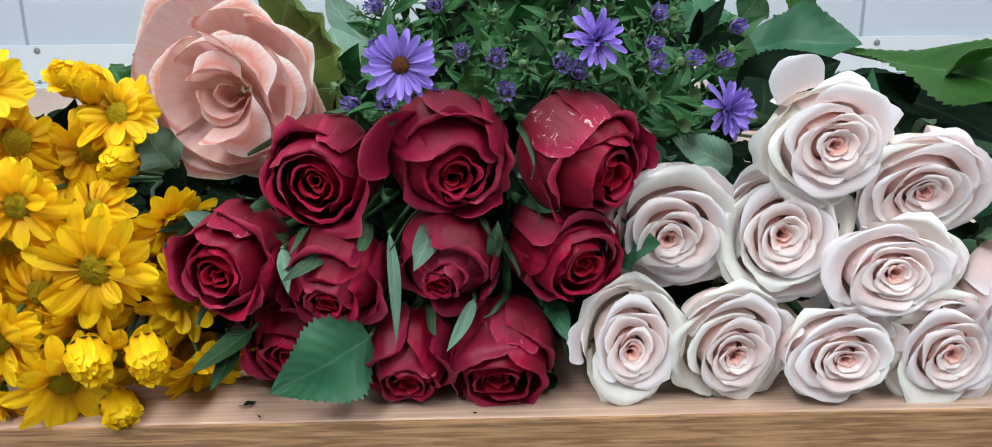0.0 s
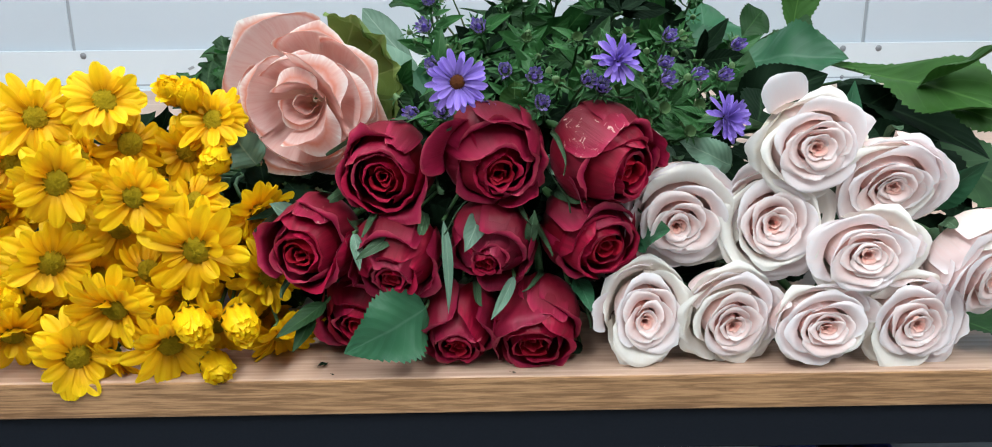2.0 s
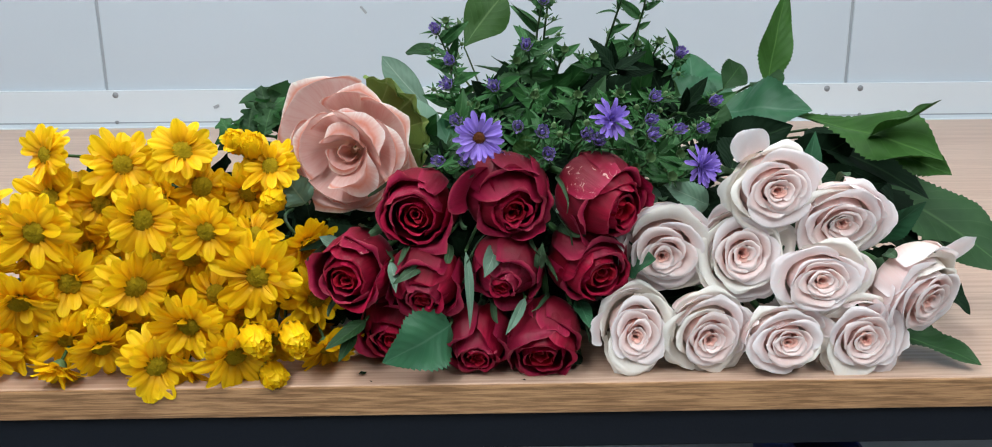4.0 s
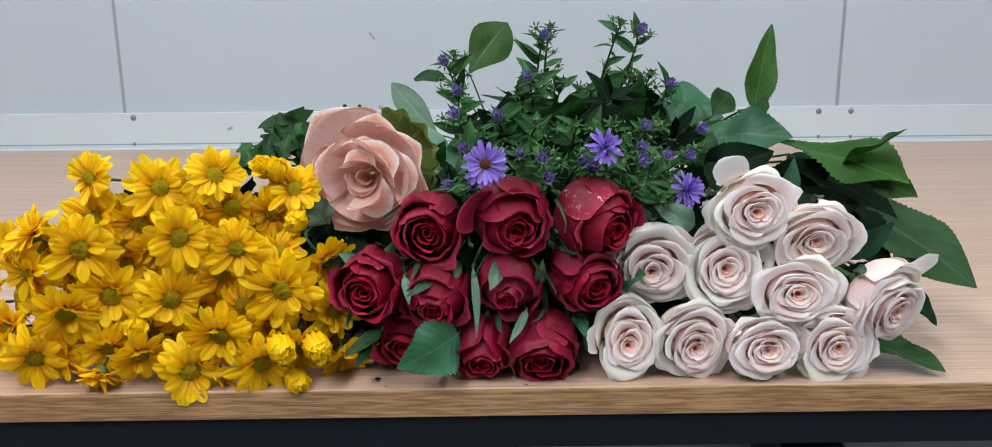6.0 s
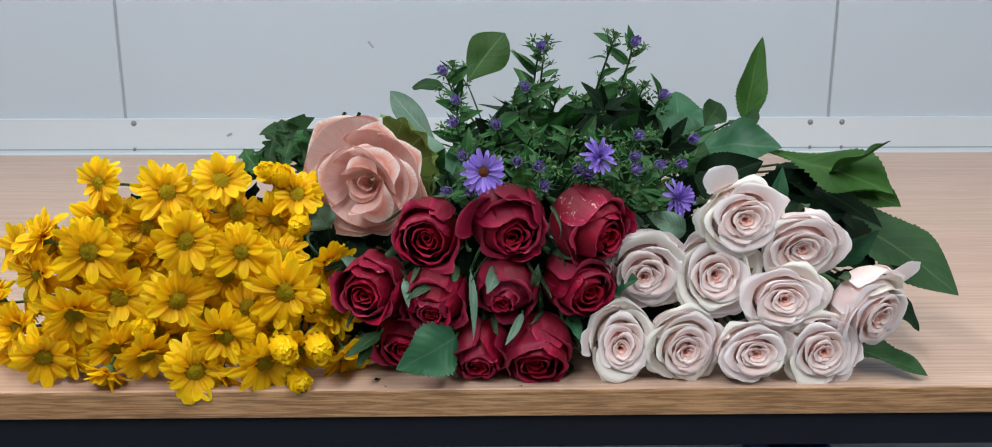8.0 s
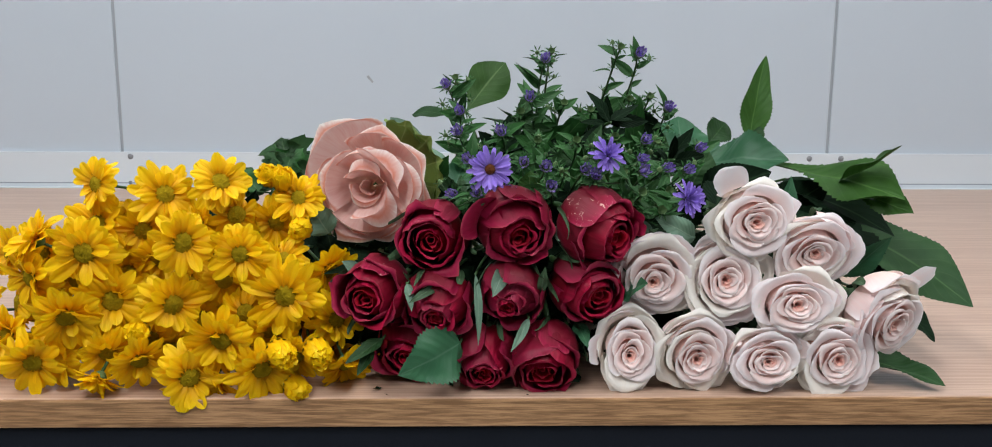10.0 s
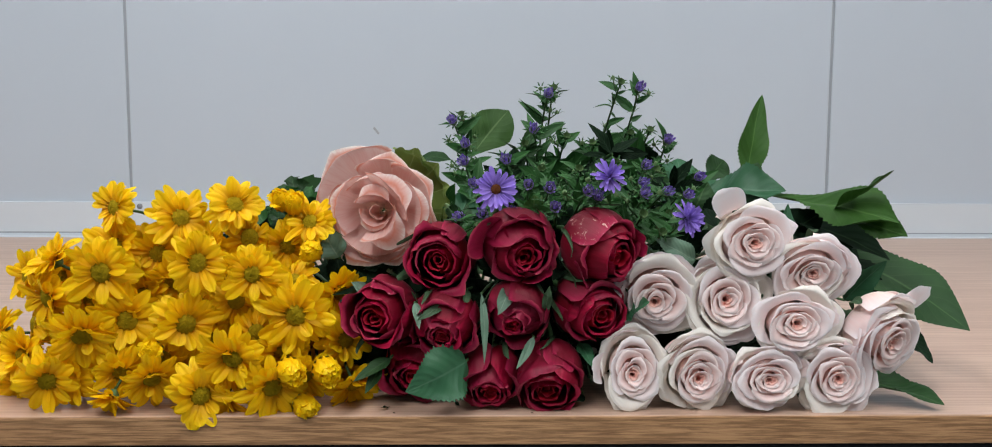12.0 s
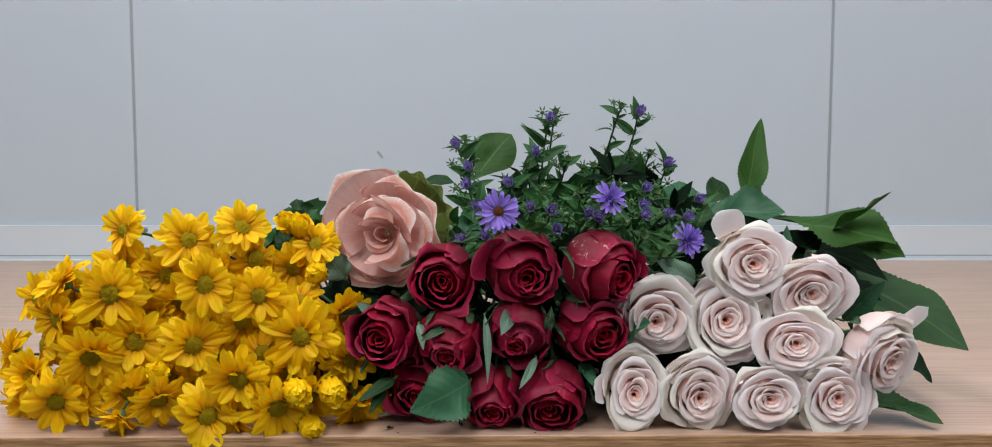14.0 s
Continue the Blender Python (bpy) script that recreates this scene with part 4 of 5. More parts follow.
rose("red", -0.005, 0.386, 0.864, 14, -12, 0.0268, 22, (-0.002, 0.95, TABLE + 0.003), "crimson red rose with one broad petal folded out", 0.96, 0.95, [(160, 0.62, 1.62, 0.0), (300, 0.55, 0.92, 0.14), (80, 0.6, 0.98, 0.05)])
rose("red", 0.065, 0.389, 0.862, 40, -16, 0.0262, 39, (0.022, 0.97, TABLE + 0.003), "crimson red rose with a scarred outer petal and an open mouth", 1.0, 1.05, [(130, 0.7, 0.98, 0.02), (15, 0.5, 0.95, 0.16), (232, 0.55, 1.25, -0.04)], scarred=0)
rose("red", -0.121, 0.396, 0.815, -18, -3, 0.0252, 56, (-0.043, 0.99, TABLE + 0.003), RED_WORDS, 0.98, 1.15, [(75, 0.5, 0.9, 0.08)], scarred=0)
rose("red", -0.068, 0.388, 0.803, -6, -20, 0.0238, 73, (-0.024, 0.93, TABLE + 0.003), "small crimson red rose wrapped in curled green sepals", 0.98, 0.78, [(190, 0.35, 1.05, 0.04), (330, 0.5, 0.9, 0.05)])
rose("red", -0.015, 0.389, 0.810, -9, -24, 0.0228, 90, (-0.005, 0.95, TABLE + 0.003), "small closed crimson rose with a green sepal over it", 0.95, 0.66, [(345, 0.6, 0.95, 0.02)])
rose("red", 0.052, 0.395, 0.815, 24, -14, 0.0256, 107, (0.018, 0.97, TABLE + 0.003), RED_WORDS, 0.95, 1.22, [(85, 0.5, 0.98, 0.0)])
rose("red", -0.033, 0.395, 0.7580, -6, -30, 0.0222, 124, (-0.012, 0.99, TABLE + 0.003), "small crimson red rose lying low on the table", 0.98, 1.0, [(5, 0.4, 0.98, 0.08), (185, 0.4, 0.98, 0.04)])
rose("red", 0.012, 0.392, 0.7585, -6, -28, 0.0242, 141, (0.004, 0.93, TABLE + 0.003), RED_WORDS, 0.96, 1.25, [(70, 0.55, 0.98, 0.02), (275, 0.6, 0.88, 0.10)])
rose("red", -0.094, 0.408, 0.7655, -11, -16, 0.0245, 158, (-0.033, 0.95, TABLE + 0.003), "dark red rose half hidden behind a rose leaf", 0.92, 1.0, [])
rose("white", 0.167, 0.397, 0.871, 12, -4, 0.0300, 900, (0.188, 0.93, TABLE + 0.003), "large blush-white rose with one petal standing up behind it", 0.84, 1.0, [(120, 0.36, 1.85, 0.0)])
rose("white", 0.210, 0.400, 0.846, -3, -18, 0.0274, 917, (0.203, 0.95, TABLE + 0.003), "blush-white rose with a deep pink heart", 0.92, 1.0, [(45, 0.75, 1.06, 0.06), (330, 0.6, 1.0, 0.0)])
rose("white", 0.0955, 0.402, 0.828, -3, -12, 0.0280, 934, (0.163, 0.97, TABLE + 0.003), "blush-white rose with broad greenish outer petals", 0.98, 1.0, [(70, 0.7, 1.28, -0.02), (125, 0.6, 1.16, 0.0)])
rose("white", 0.148, 0.400, 0.827, 3, 4, 0.0291, 951, (0.181, 0.99, TABLE + 0.003), WHITE_WORDS, 1.0, 1.0, [(140, 0.6, 1.1, -0.05), (300, 0.5, 1.05, -0.1)])
rose("white", 0.197, 0.388, 0.811, 0, 0, 0.0282, 968, (0.199, 0.93, TABLE + 0.003), "cream-white open rose with a warm yellow-pink heart", 0.80, 1.0, [(15, 0.4, 1.12, 0.0), (225, 0.45, 1.15, -0.12)])
rose("white", 0.077, 0.396, 0.775, 3, 2, 0.0230, 985, (0.157, 0.95, TABLE + 0.003), "cream-white rose with a long outer petal hanging beside it", 1.20, 1.0, [(178, 0.42, 1.38, -0.05), (110, 0.5, 1.14, 0.0)])
rose("white", 0.126, 0.394, 0.7705, 8, -6, 0.0263, 1002, (0.174, 0.97, TABLE + 0.003), WHITE_WORDS, 1.02, 1.0, [(110, 0.6, 1.18, 0.04), (345, 0.4, 1.2, -0.05)])
rose("white", 0.178, 0.387, 0.769, 4, -2, 0.0263, 1019, (0.192, 0.99, TABLE + 0.003), "flattened blush-white rose lying low on the table", 0.80, 1.0, [(165, 0.45, 1.14, 0.0), (20, 0.4, 1.24, -0.05)])
rose("white", 0.228, 0.390, 0.768, 0, -4, 0.0253, 1036, (0.211, 0.93, TABLE + 0.003), "blush-white rose with pointed outer petals", 1.02, 1.0, [(352, 0.45, 1.28, -0.05), (95, 0.5, 1.08, 0.04)])
rose("white", 0.272, 0.392, 0.796, 26, -18, 0.0315, 1053, (0.225, 0.95, TABLE + 0.003), "half-open pale pink rose with one outer petal folded back", 0.98, 0.86, [(92, 0.75, 1.20, -0.06), (55, 0.30, 1.55, -0.10), (215, 0.5, 1.0, 0.0)])

sprig(-0.029, 0.376, 0.913, 0, 10, "open", 400, 18, 1.15, None, 3, False)
sprig(0.053, 0.387, 0.922, 5, 25, "open", 401, 18, 1.0, None, 3, True)
sprig(0.111, 0.388, 0.891, 25, 10, "open", 402, 18, 1.0, None, 3, True)
sprig(-0.067, 0.64, 0.963, -14, 33, "bud", 430, 16, 1.12, None, 2)
sprig(-0.053, 0.58, 0.941, -12, 29, "bud", 431, 16, 1.12, None, 2)
sprig(-0.054, 0.54, 0.926, -12, 27, "bud", 432, 16, 1.12, None, 2)
sprig(-0.018, 0.5, 0.929, -7, 25, "bud", 433, 16, 1.12, None, 2)
sprig(0.008, 0.55, 0.955, -3, 28, "bud", 434, 16, 1.12, None, 2)
sprig(0.025, 0.6, 0.988, -1, 31, "bud", 435, 16, 1.12, None, 2)
sprig(-0.004, 0.41, 0.914, -4, 19, "bud", 436, 12, 0.98, None, 2)
sprig(0.011, 0.4, 0.912, -1, 19, "bud", 437, 12, 0.98, None, 2)
sprig(0.015, 0.4, 0.898, 0, 19, "bud", 438, 12, 0.98, None, 2)
sprig(-0.056, 0.43, 0.888, -13, 20, "bud", 439, 12, 0.98, None, 2)
sprig(-0.038, 0.41, 0.892, -10, 19, "bud", 440, 12, 0.98, None, 2)
sprig(-0.014, 0.41, 0.893, -5, 19, "bud", 441, 12, 0.98, None, 2)
sprig(0.106, 0.571, 0.993, 11, 29, "bud", 442, 16, 1.12, None, 2)
sprig(0.135, 0.58, 0.945, 14, 29, "bud", 443, 16, 1.12, None, 2)
sprig(0.091, 0.45, 0.927, 11, 22, "bud", 444, 12, 0.98, None, 2)
sprig(0.085, 0.43, 0.914, 11, 20, "bud", 445, 12, 0.98, None, 2)
sprig(0.083, 0.41, 0.908, 11, 19, "bud", 446, 12, 0.98, None, 2)
sprig(0.104, 0.43, 0.908, 14, 20, "bud", 447, 12, 0.98, None, 2)
sprig(0.15, 0.52, 0.914, 18, 26, "bud", 448, 16, 1.12, None, 2)
sprig(0.127, 0.46, 0.903, 17, 22, "bud", 449, 12, 0.98, None, 2)
sprig(0.039, 0.4, 0.91, 4, 19, "bud", 450, 12, 0.98, None, 2)
sprig(0.047, 0.4, 0.906, 5, 19, "bud", 451, 12, 0.98, None, 2)
sprig(-0.045, 0.45, 0.912, -11, 22, "bud", 452, 12, 0.98, None, 2)
sprig(0.068, 0.45, 0.93, 8, 32, "green", 470, 18, 0.85, None, 3)
sprig(0.083, 0.41, 0.893, 11, 29, "green", 471, 18, 0.85, None, 3)
sprig(0.031, 0.61, 0.996, 0, 41, "green", 472, 18, 0.85, None, 3)
sprig(0.091, 0.58, 1.0, 8, 39, "green", 473, 18, 0.85, None, 3)
sprig(-0.059, 0.65, 0.971, -13, 44, "green", 474, 18, 0.85, None, 3)
sprig(0.119, 0.58, 0.956, 12, 39, "green", 475, 18, 0.85, None, 3)
sprig(0.001, 0.56, 0.943, -4, 38, "green", 476, 18, 0.85, None, 3)
sprig(0.041, 0.58, 0.95, 1, 39, "green", 477, 18, 0.85, None, 3)
sprig(0.044, 0.5, 0.923, 3, 35, "green", 478, 18, 0.85, None, 3)
sprig(0.012, 0.5, 0.923, -2, 35, "green", 479, 18, 0.85, None, 3)
sprig(-0.032, 0.48, 0.919, -9, 33, "green", 480, 18, 0.85, None, 3)
sprig(0.11, 0.5, 0.923, 13, 35, "green", 481, 18, 0.85, None, 3)
sprig(0.075, 0.45, 0.903, 9, 32, "green", 482, 18, 0.85, None, 3)
sprig(0.107, 0.43, 0.891, 15, 30, "green", 483, 18, 0.85, None, 3)
sprig(0.077, 0.43, 0.882, 10, 30, "green", 484, 18, 0.85, None, 3)
sprig(0.028, 0.44, 0.903, 1, 31, "green", 485, 18, 0.85, None, 3)
sprig(0.1, 0.42, 0.878, 14, 30, "green", 486, 18, 0.85, None, 3)
sprig(0.065, 0.58, 0.944, 5, 39, "green", 487, 18, 0.85, None, 3)
sprig(0.104, 0.6, 0.953, 10, 41, "green", 488, 18, 0.85, None, 3)

leaf_spray('rounded fresh green leaf standing behind the asters', (-0.052, 1.1, 0.913), (0.004, 1.14, 0.987), 0.0697, 75, M_LEAF_LIME, (0.0, 1.3, TABLE + 0.0025), serrate=0, fold=0.1, curl=0.05, belly=0.62)
leaf_spray('pale grey-green oval leaf behind the pink flower', (-0.092, 0.98, 0.842), (-0.161, 1.02, 0.912), 0.0389, 70, M_LEAF_PALE, (0.0, 1.3, TABLE + 0.0025), serrate=0, fold=0.2, belly=0.6)
leaf_spray('curling pale green leaf behind the asters', (-0.08, 1.04, 0.91), (-0.132, 1.06, 0.924), 0.0331, 40, M_LEAF, (0.02, 1.3, TABLE + 0.0025), serrate=0, fold=0.2, curl=0.35, belly=0.6)
leaf_spray('broad blue-green pointed rose leaf', (0.215, 0.84, 0.855), (0.216, 0.9, 0.925), 0.0834, 80, M_LEAF_BLUE, (0.12, 1.2, TABLE + 0.0025), belly=0.4)
leaf_spray('blue-green serrated rose leaf', (0.228, 0.8, 0.869), (0.149, 0.82, 0.892), 0.0602, 60, M_LEAF_BLUE, (0.12, 1.2, TABLE + 0.0025))
leaf_spray('upright dark green serrated rose leaf', (0.247, 0.7, 0.906), (0.262, 0.71, 0.994), 0.0320, 80, M_LEAF_MID, (0.18, 1.1, TABLE + 0.0025), belly=0.40, fold=0.35, serrate=0.22, teeth=24, curl=0.05)
leaf_spray('dark green rose leaf on the upright stalk', (0.235, 0.7, 0.907), (0.247, 0.66, 0.914), 0.0331, 60, M_LEAF, (0.18, 1.1, TABLE + 0.0025), belly=0.5)
leaf_spray('blue-green pointed rose leaf', (0.181, 0.62, 0.89), (0.237, 0.56, 0.908), 0.0551, 55, M_LEAF_BLUE, (0.18, 1.1, TABLE + 0.0025), belly=0.45)
leaf_spray('small rounded rose leaf', (0.204, 0.7, 0.901), (0.228, 0.72, 0.925), 0.0328, 75, M_LEAF, (0.16, 1.1, TABLE + 0.0025), belly=0.6)
leaf_spray('long fresh green serrated leaf tip arching over the table', (0.262, 0.50, 0.888), (0.290, 0.44, 0.920), 0.0230, 35, M_LEAF_MID, (0.24, 1.1, TABLE + 0.0025), teeth=26, fold=0.3, curl=-0.08, belly=0.42, serrate=0.35, wave=0.15)
leaf_spray('broad fresh green serrated leaf with a ragged tip', (0.224, 0.60, 0.895), (0.294, 0.44, 0.888), 0.0520, 58, M_LEAF_MID, (0.24, 1.1, TABLE + 0.0025), teeth=30, belly=0.70, fold=0.3, curl=0.02, serrate=0.32, wave=0.16, lobes=0.10)
leaf_spray('torn fresh green leaf edge hanging over the table', (0.262, 0.50, 0.884), (0.299, 0.44, 0.876), 0.0260, 65, M_LEAF_MID, (0.24, 1.1, TABLE + 0.0025), teeth=20, belly=0.66, fold=0.2, curl=0.05, serrate=0.4, wave=0.2)
leaf_spray('pale grey-green leaf standing beside the pink flower', (-0.066, 0.58, 0.855), (-0.092, 0.60, 0.912), 0.0380, 70, M_LEAF_PALE, (0.0, 1.1, TABLE + 0.0025), serrate=0, belly=0.55)
leaf_spray('blue-green leaf standing beside the pink flower', (-0.060, 0.54, 0.865), (-0.048, 0.57, 0.906), 0.0270, 65, M_LEAF_BLUE, (0.0, 1.1, TABLE + 0.0025), serrate=0, belly=0.5)
# Filler leaf, coloured near-black for the shade behind the bloom.
leaf_spray('near-black filler leaf, painted shade behind the pink flower', (-0.066, 0.50, 0.855), (-0.080, 0.52, 0.900), 0.0340, 70, M_LEAF_DARK_SHADE, (0.0, 1.1, TABLE + 0.0025), serrate=0, belly=0.55)
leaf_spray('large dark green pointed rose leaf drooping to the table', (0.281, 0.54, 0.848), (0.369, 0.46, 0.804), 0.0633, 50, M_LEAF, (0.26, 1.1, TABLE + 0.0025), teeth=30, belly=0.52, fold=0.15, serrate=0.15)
leaf_spray('dark rose leaf under the fresh green one', (0.24, 0.58, 0.875), (0.296, 0.46, 0.866), 0.0495, 45, M_LEAF_DARK_SHADE, (0.26, 1.1, TABLE + 0.0025), serrate=0.15)
leaf_spray('dark rose leaf behind the upper white roses', (0.225, 0.56, 0.843), (0.259, 0.52, 0.886), 0.0452, 60, M_LEAF_DARK_SHADE, (0.26, 1.1, TABLE + 0.0025), serrate=0.15)
leaf_spray('dark rose leaf behind the upper white roses', (0.23, 0.52, 0.835), (0.268, 0.48, 0.861), 0.0429, 60, M_LEAF_DARK_SHADE, (0.26, 1.1, TABLE + 0.0025), serrate=0.15)
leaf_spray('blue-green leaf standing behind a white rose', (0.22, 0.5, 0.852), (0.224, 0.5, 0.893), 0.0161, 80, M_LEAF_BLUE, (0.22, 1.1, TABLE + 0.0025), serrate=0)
leaf_spray('dark rose leaf above the white roses', (0.163, 0.55, 0.864), (0.209, 0.52, 0.897), 0.0449, 60, M_LEAF_DARK_SHADE, (0.2, 1.1, TABLE + 0.0025), serrate=0.15)
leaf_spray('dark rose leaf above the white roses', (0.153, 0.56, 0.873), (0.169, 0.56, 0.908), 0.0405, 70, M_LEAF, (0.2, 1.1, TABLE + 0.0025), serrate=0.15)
# These two leaves carry their shade in the colour.
leaf_spray('rose leaf with shade in its near-black colour', (0.264, 0.56, 0.861), (0.307, 0.47, 0.804), 0.0492, 30, M_LEAF_DARK_SHADE, (0.26, 1.1, TABLE + 0.0025))
leaf_spray('rose leaf by the white roses, shade in its near-black colour', (0.253, 0.6, 0.878), (0.293, 0.5, 0.851), 0.0457, 30, M_LEAF_DARK_SHADE, (0.26, 1.1, TABLE + 0.0025))
leaf_spray('mid-green folded rose leaf beside a white rose', (0.263, 0.47, 0.815), (0.281, 0.44, 0.851), 0.0202, 60, M_LEAF_BLUE, (0.26, 1.1, TABLE + 0.0025))
leaf_spray('dark serrated rose leaf lying on the table', (0.266, 0.44, 0.757), (0.314, 0.397, 0.750), 0.0400, 14, M_LEAF, (0.25, 1.0, TABLE + 0.0025), teeth=18, curl=0.02, serrate=0.35)
leaf_spray('dark pointed rose leaf behind the last white rose', (0.299, 0.45, 0.794), (0.322, 0.43, 0.775), 0.0247, 30, M_LEAF_DARK_SHADE, (0.26, 1.1, TABLE + 0.0025))
leaf_spray('blue-green serrated rose leaf hanging in front of the red roses', (-0.05, 0.4, 0.782), (-0.091, 0.372, 0.765), 0.0421, 82, M_LEAF_BLUE, (0.0, 1.0, TABLE + 0.0025), teeth=18, belly=0.36, fold=0.12, curl=0.1, serrate=0.3)
leaf_spray('narrow dark green leaf beside the red roses', (-0.108, 0.41, 0.782), (-0.132, 0.385, 0.773), 0.0121, 30, M_LEAF, (-0.05, 1.0, TABLE + 0.0025), serrate=0)
leaf_spray('narrow dark green leaf beside the red roses', (-0.116, 0.41, 0.775), (-0.124, 0.388, 0.762), 0.0093, 50, M_LEAF, (-0.05, 1.0, TABLE + 0.0025), serrate=0)
leaf_spray('small green leaf between red and white roses', (0.069, 0.42, 0.811), (0.082, 0.393, 0.831), 0.0217, 50, M_LEAF_BLUE, (0.08, 1.0, TABLE + 0.0025), belly=0.55)
leaf_spray('curled green leaf beside a red rose', (0.037, 0.42, 0.791), (0.045, 0.398, 0.781), 0.0123, 40, M_LEAF_BLUE, (0.06, 1.0, TABLE + 0.0025), serrate=0.1)
leaf_spray('rounded olive leaf standing over a red rose', (0.002, 0.44, 0.883), (0.002, 0.435, 0.904), 0.0187, 85, M_LEAF_LIME, (0.02, 1.0, TABLE + 0.0025), serrate=0, belly=0.6)
leaf_spray('grey-green withered leaf between red roses', (0.019, 0.42, 0.865), (0.033, 0.4, 0.86), 0.0171, 70, M_LEAF_PALE, (0.03, 1.0, TABLE + 0.0025), serrate=0, belly=0.55)
leaf_spray('crinkled pale green leaf above a white rose', (0.13, 0.44, 0.853), (0.098, 0.42, 0.872), 0.0224, 55, M_LEAF_PALE, (0.1, 1.0, TABLE + 0.0025), wave=0.12)
leaf_spray('pale green leaf above the roses', (0.099, 0.45, 0.854), (0.08, 0.43, 0.867), 0.0178, 55, M_LEAF_PALE, (0.1, 1.0, TABLE + 0.0025), wave=0.12)
leaf_spray('grey-green leaf beside a red rose', (-0.122, 0.43, 0.824), (-0.137, 0.42, 0.839), 0.0145, 40, M_LEAF_PALE, (-0.05, 1.0, TABLE + 0.0025), serrate=0)
leaf_spray('dark leaf under the pink flower', (-0.114, 0.46, 0.826), (-0.15, 0.42, 0.833), 0.0147, 30, M_LEAF_DARK_SHADE, (-0.05, 1.0, TABLE + 0.0025), serrate=0)
leaf_spray('broad dark leaf under the pink flower', (-0.105, 0.47, 0.812), (-0.150, 0.445, 0.838), 0.0255, 60, M_LEAF_DARK_SHADE, (-0.05, 1.0, TABLE + 0.0025), serrate=0.1)
leaf_spray('grey-green leaf beside the pink flower', (-0.154, 0.46, 0.852), (-0.167, 0.45, 0.877), 0.0253, 70, M_LEAF_PALE, (-0.08, 1.0, TABLE + 0.0025))
leaf_spray('small leaf between white roses', (0.227, 0.42, 0.777), (0.233, 0.41, 0.795), 0.0115, 50, M_LEAF, (0.2, 1.0, TABLE + 0.0025))
leaf_spray('grey-green sepal lying over a small red rose', (-0.019, 0.402, 0.837), (-0.024, 0.38, 0.825), 0.0125, 80, M_LEAF_PALE, (0.0, 1.0, TABLE + 0.0025), serrate=0, curl=0.25, wave=0.2)
leaf_spray('long curled grey-green sepal between the red roses', (-0.039, 0.402, 0.833), (-0.034, 0.38, 0.787), 0.006, 70, M_LEAF_PALE, (0.0, 1.0, TABLE + 0.0025), serrate=0, curl=0.25, wave=0.2)
leaf_spray('curled green sepal hanging between the red roses', (0.0, 0.398, 0.801), (-0.011, 0.382, 0.782), 0.007, 70, M_LEAF_PALE, (0.0, 1.0, TABLE + 0.0025), serrate=0, curl=0.25, wave=0.2)
leaf_spray('green sepal curled over a red rose', (-0.064, 0.4, 0.828), (-0.083, 0.38, 0.82), 0.0085, 60, M_SEPAL, (0.0, 1.0, TABLE + 0.0025), serrate=0, curl=0.25, wave=0.2)
leaf_spray('grey-green sepal beside the red roses', (-0.089, 0.402, 0.826), (-0.084, 0.385, 0.813), 0.007, 70, M_LEAF_PALE, (0.0, 1.0, TABLE + 0.0025), serrate=0, curl=0.25, wave=0.2)
leaf_spray('green sepal standing between the red roses', (0.009, 0.4, 0.82), (0.011, 0.39, 0.838), 0.008, 70, M_SEPAL, (0.0, 1.0, TABLE + 0.0025), serrate=0, curl=0.25, wave=0.2)
leaf_spray('dark leaf beneath the white roses', (0.04, 0.42, 0.75), (0.023, 0.4, 0.75), 0.0142, 20, M_LEAF_DARK_SHADE, (0.05, 1.0, TABLE + 0.0025))
leaf_spray('dark leaf beneath the white roses', (0.206, 0.43, 0.741), (0.182, 0.41, 0.74), 0.0144, 20, M_LEAF_DARK_SHADE, (0.15, 1.0, TABLE + 0.0025))
leaf_spray('dark lobed chrysanthemum leaf behind the flowers', (-0.245, 0.8, 0.851), (-0.289, 0.86, 0.892), 0.0575, 70, M_LEAF, (-0.15, 1.1, TABLE + 0.0025), serrate=0.5, teeth=11, lobes=0.42, wave=0.22, seed=3)
leaf_spray('dark lobed chrysanthemum leaf behind the flowers', (-0.238, 0.8, 0.844), (-0.255, 0.9, 0.883), 0.0546, 80, M_LEAF, (-0.15, 1.1, TABLE + 0.0025), serrate=0.5, teeth=11, lobes=0.42, wave=0.22, seed=4)
leaf_spray('dark lobed chrysanthemum leaf behind the flowers', (-0.255, 0.74, 0.848), (-0.3, 0.8, 0.859), 0.0435, 50, M_LEAF, (-0.15, 1.1, TABLE + 0.0025), serrate=0.5, teeth=11, lobes=0.42, wave=0.22, seed=5)
leaf_spray('dark lobed chrysanthemum leaf behind the flowers', (-0.226, 0.7, 0.841), (-0.243, 0.66, 0.856), 0.0331, 40, M_LEAF, (-0.15, 1.1, TABLE + 0.0025), serrate=0.5, teeth=11, lobes=0.42, wave=0.22, seed=6)
leaf_spray('dark lobed chrysanthemum leaf behind the flowers', (-0.232, 0.85, 0.859), (-0.223, 0.9, 0.879), 0.0399, 80, M_LEAF, (-0.15, 1.1, TABLE + 0.0025), serrate=0.5, teeth=11, lobes=0.42, wave=0.22, seed=7)
leaf_spray('dark lobed chrysanthemum leaf behind the flowers', (-0.243, 0.72, 0.858), (-0.239, 0.74, 0.886), 0.0209, 85, M_LEAF, (-0.15, 1.1, TABLE + 0.0025), serrate=0.5, teeth=11, lobes=0.42, wave=0.22, seed=8)
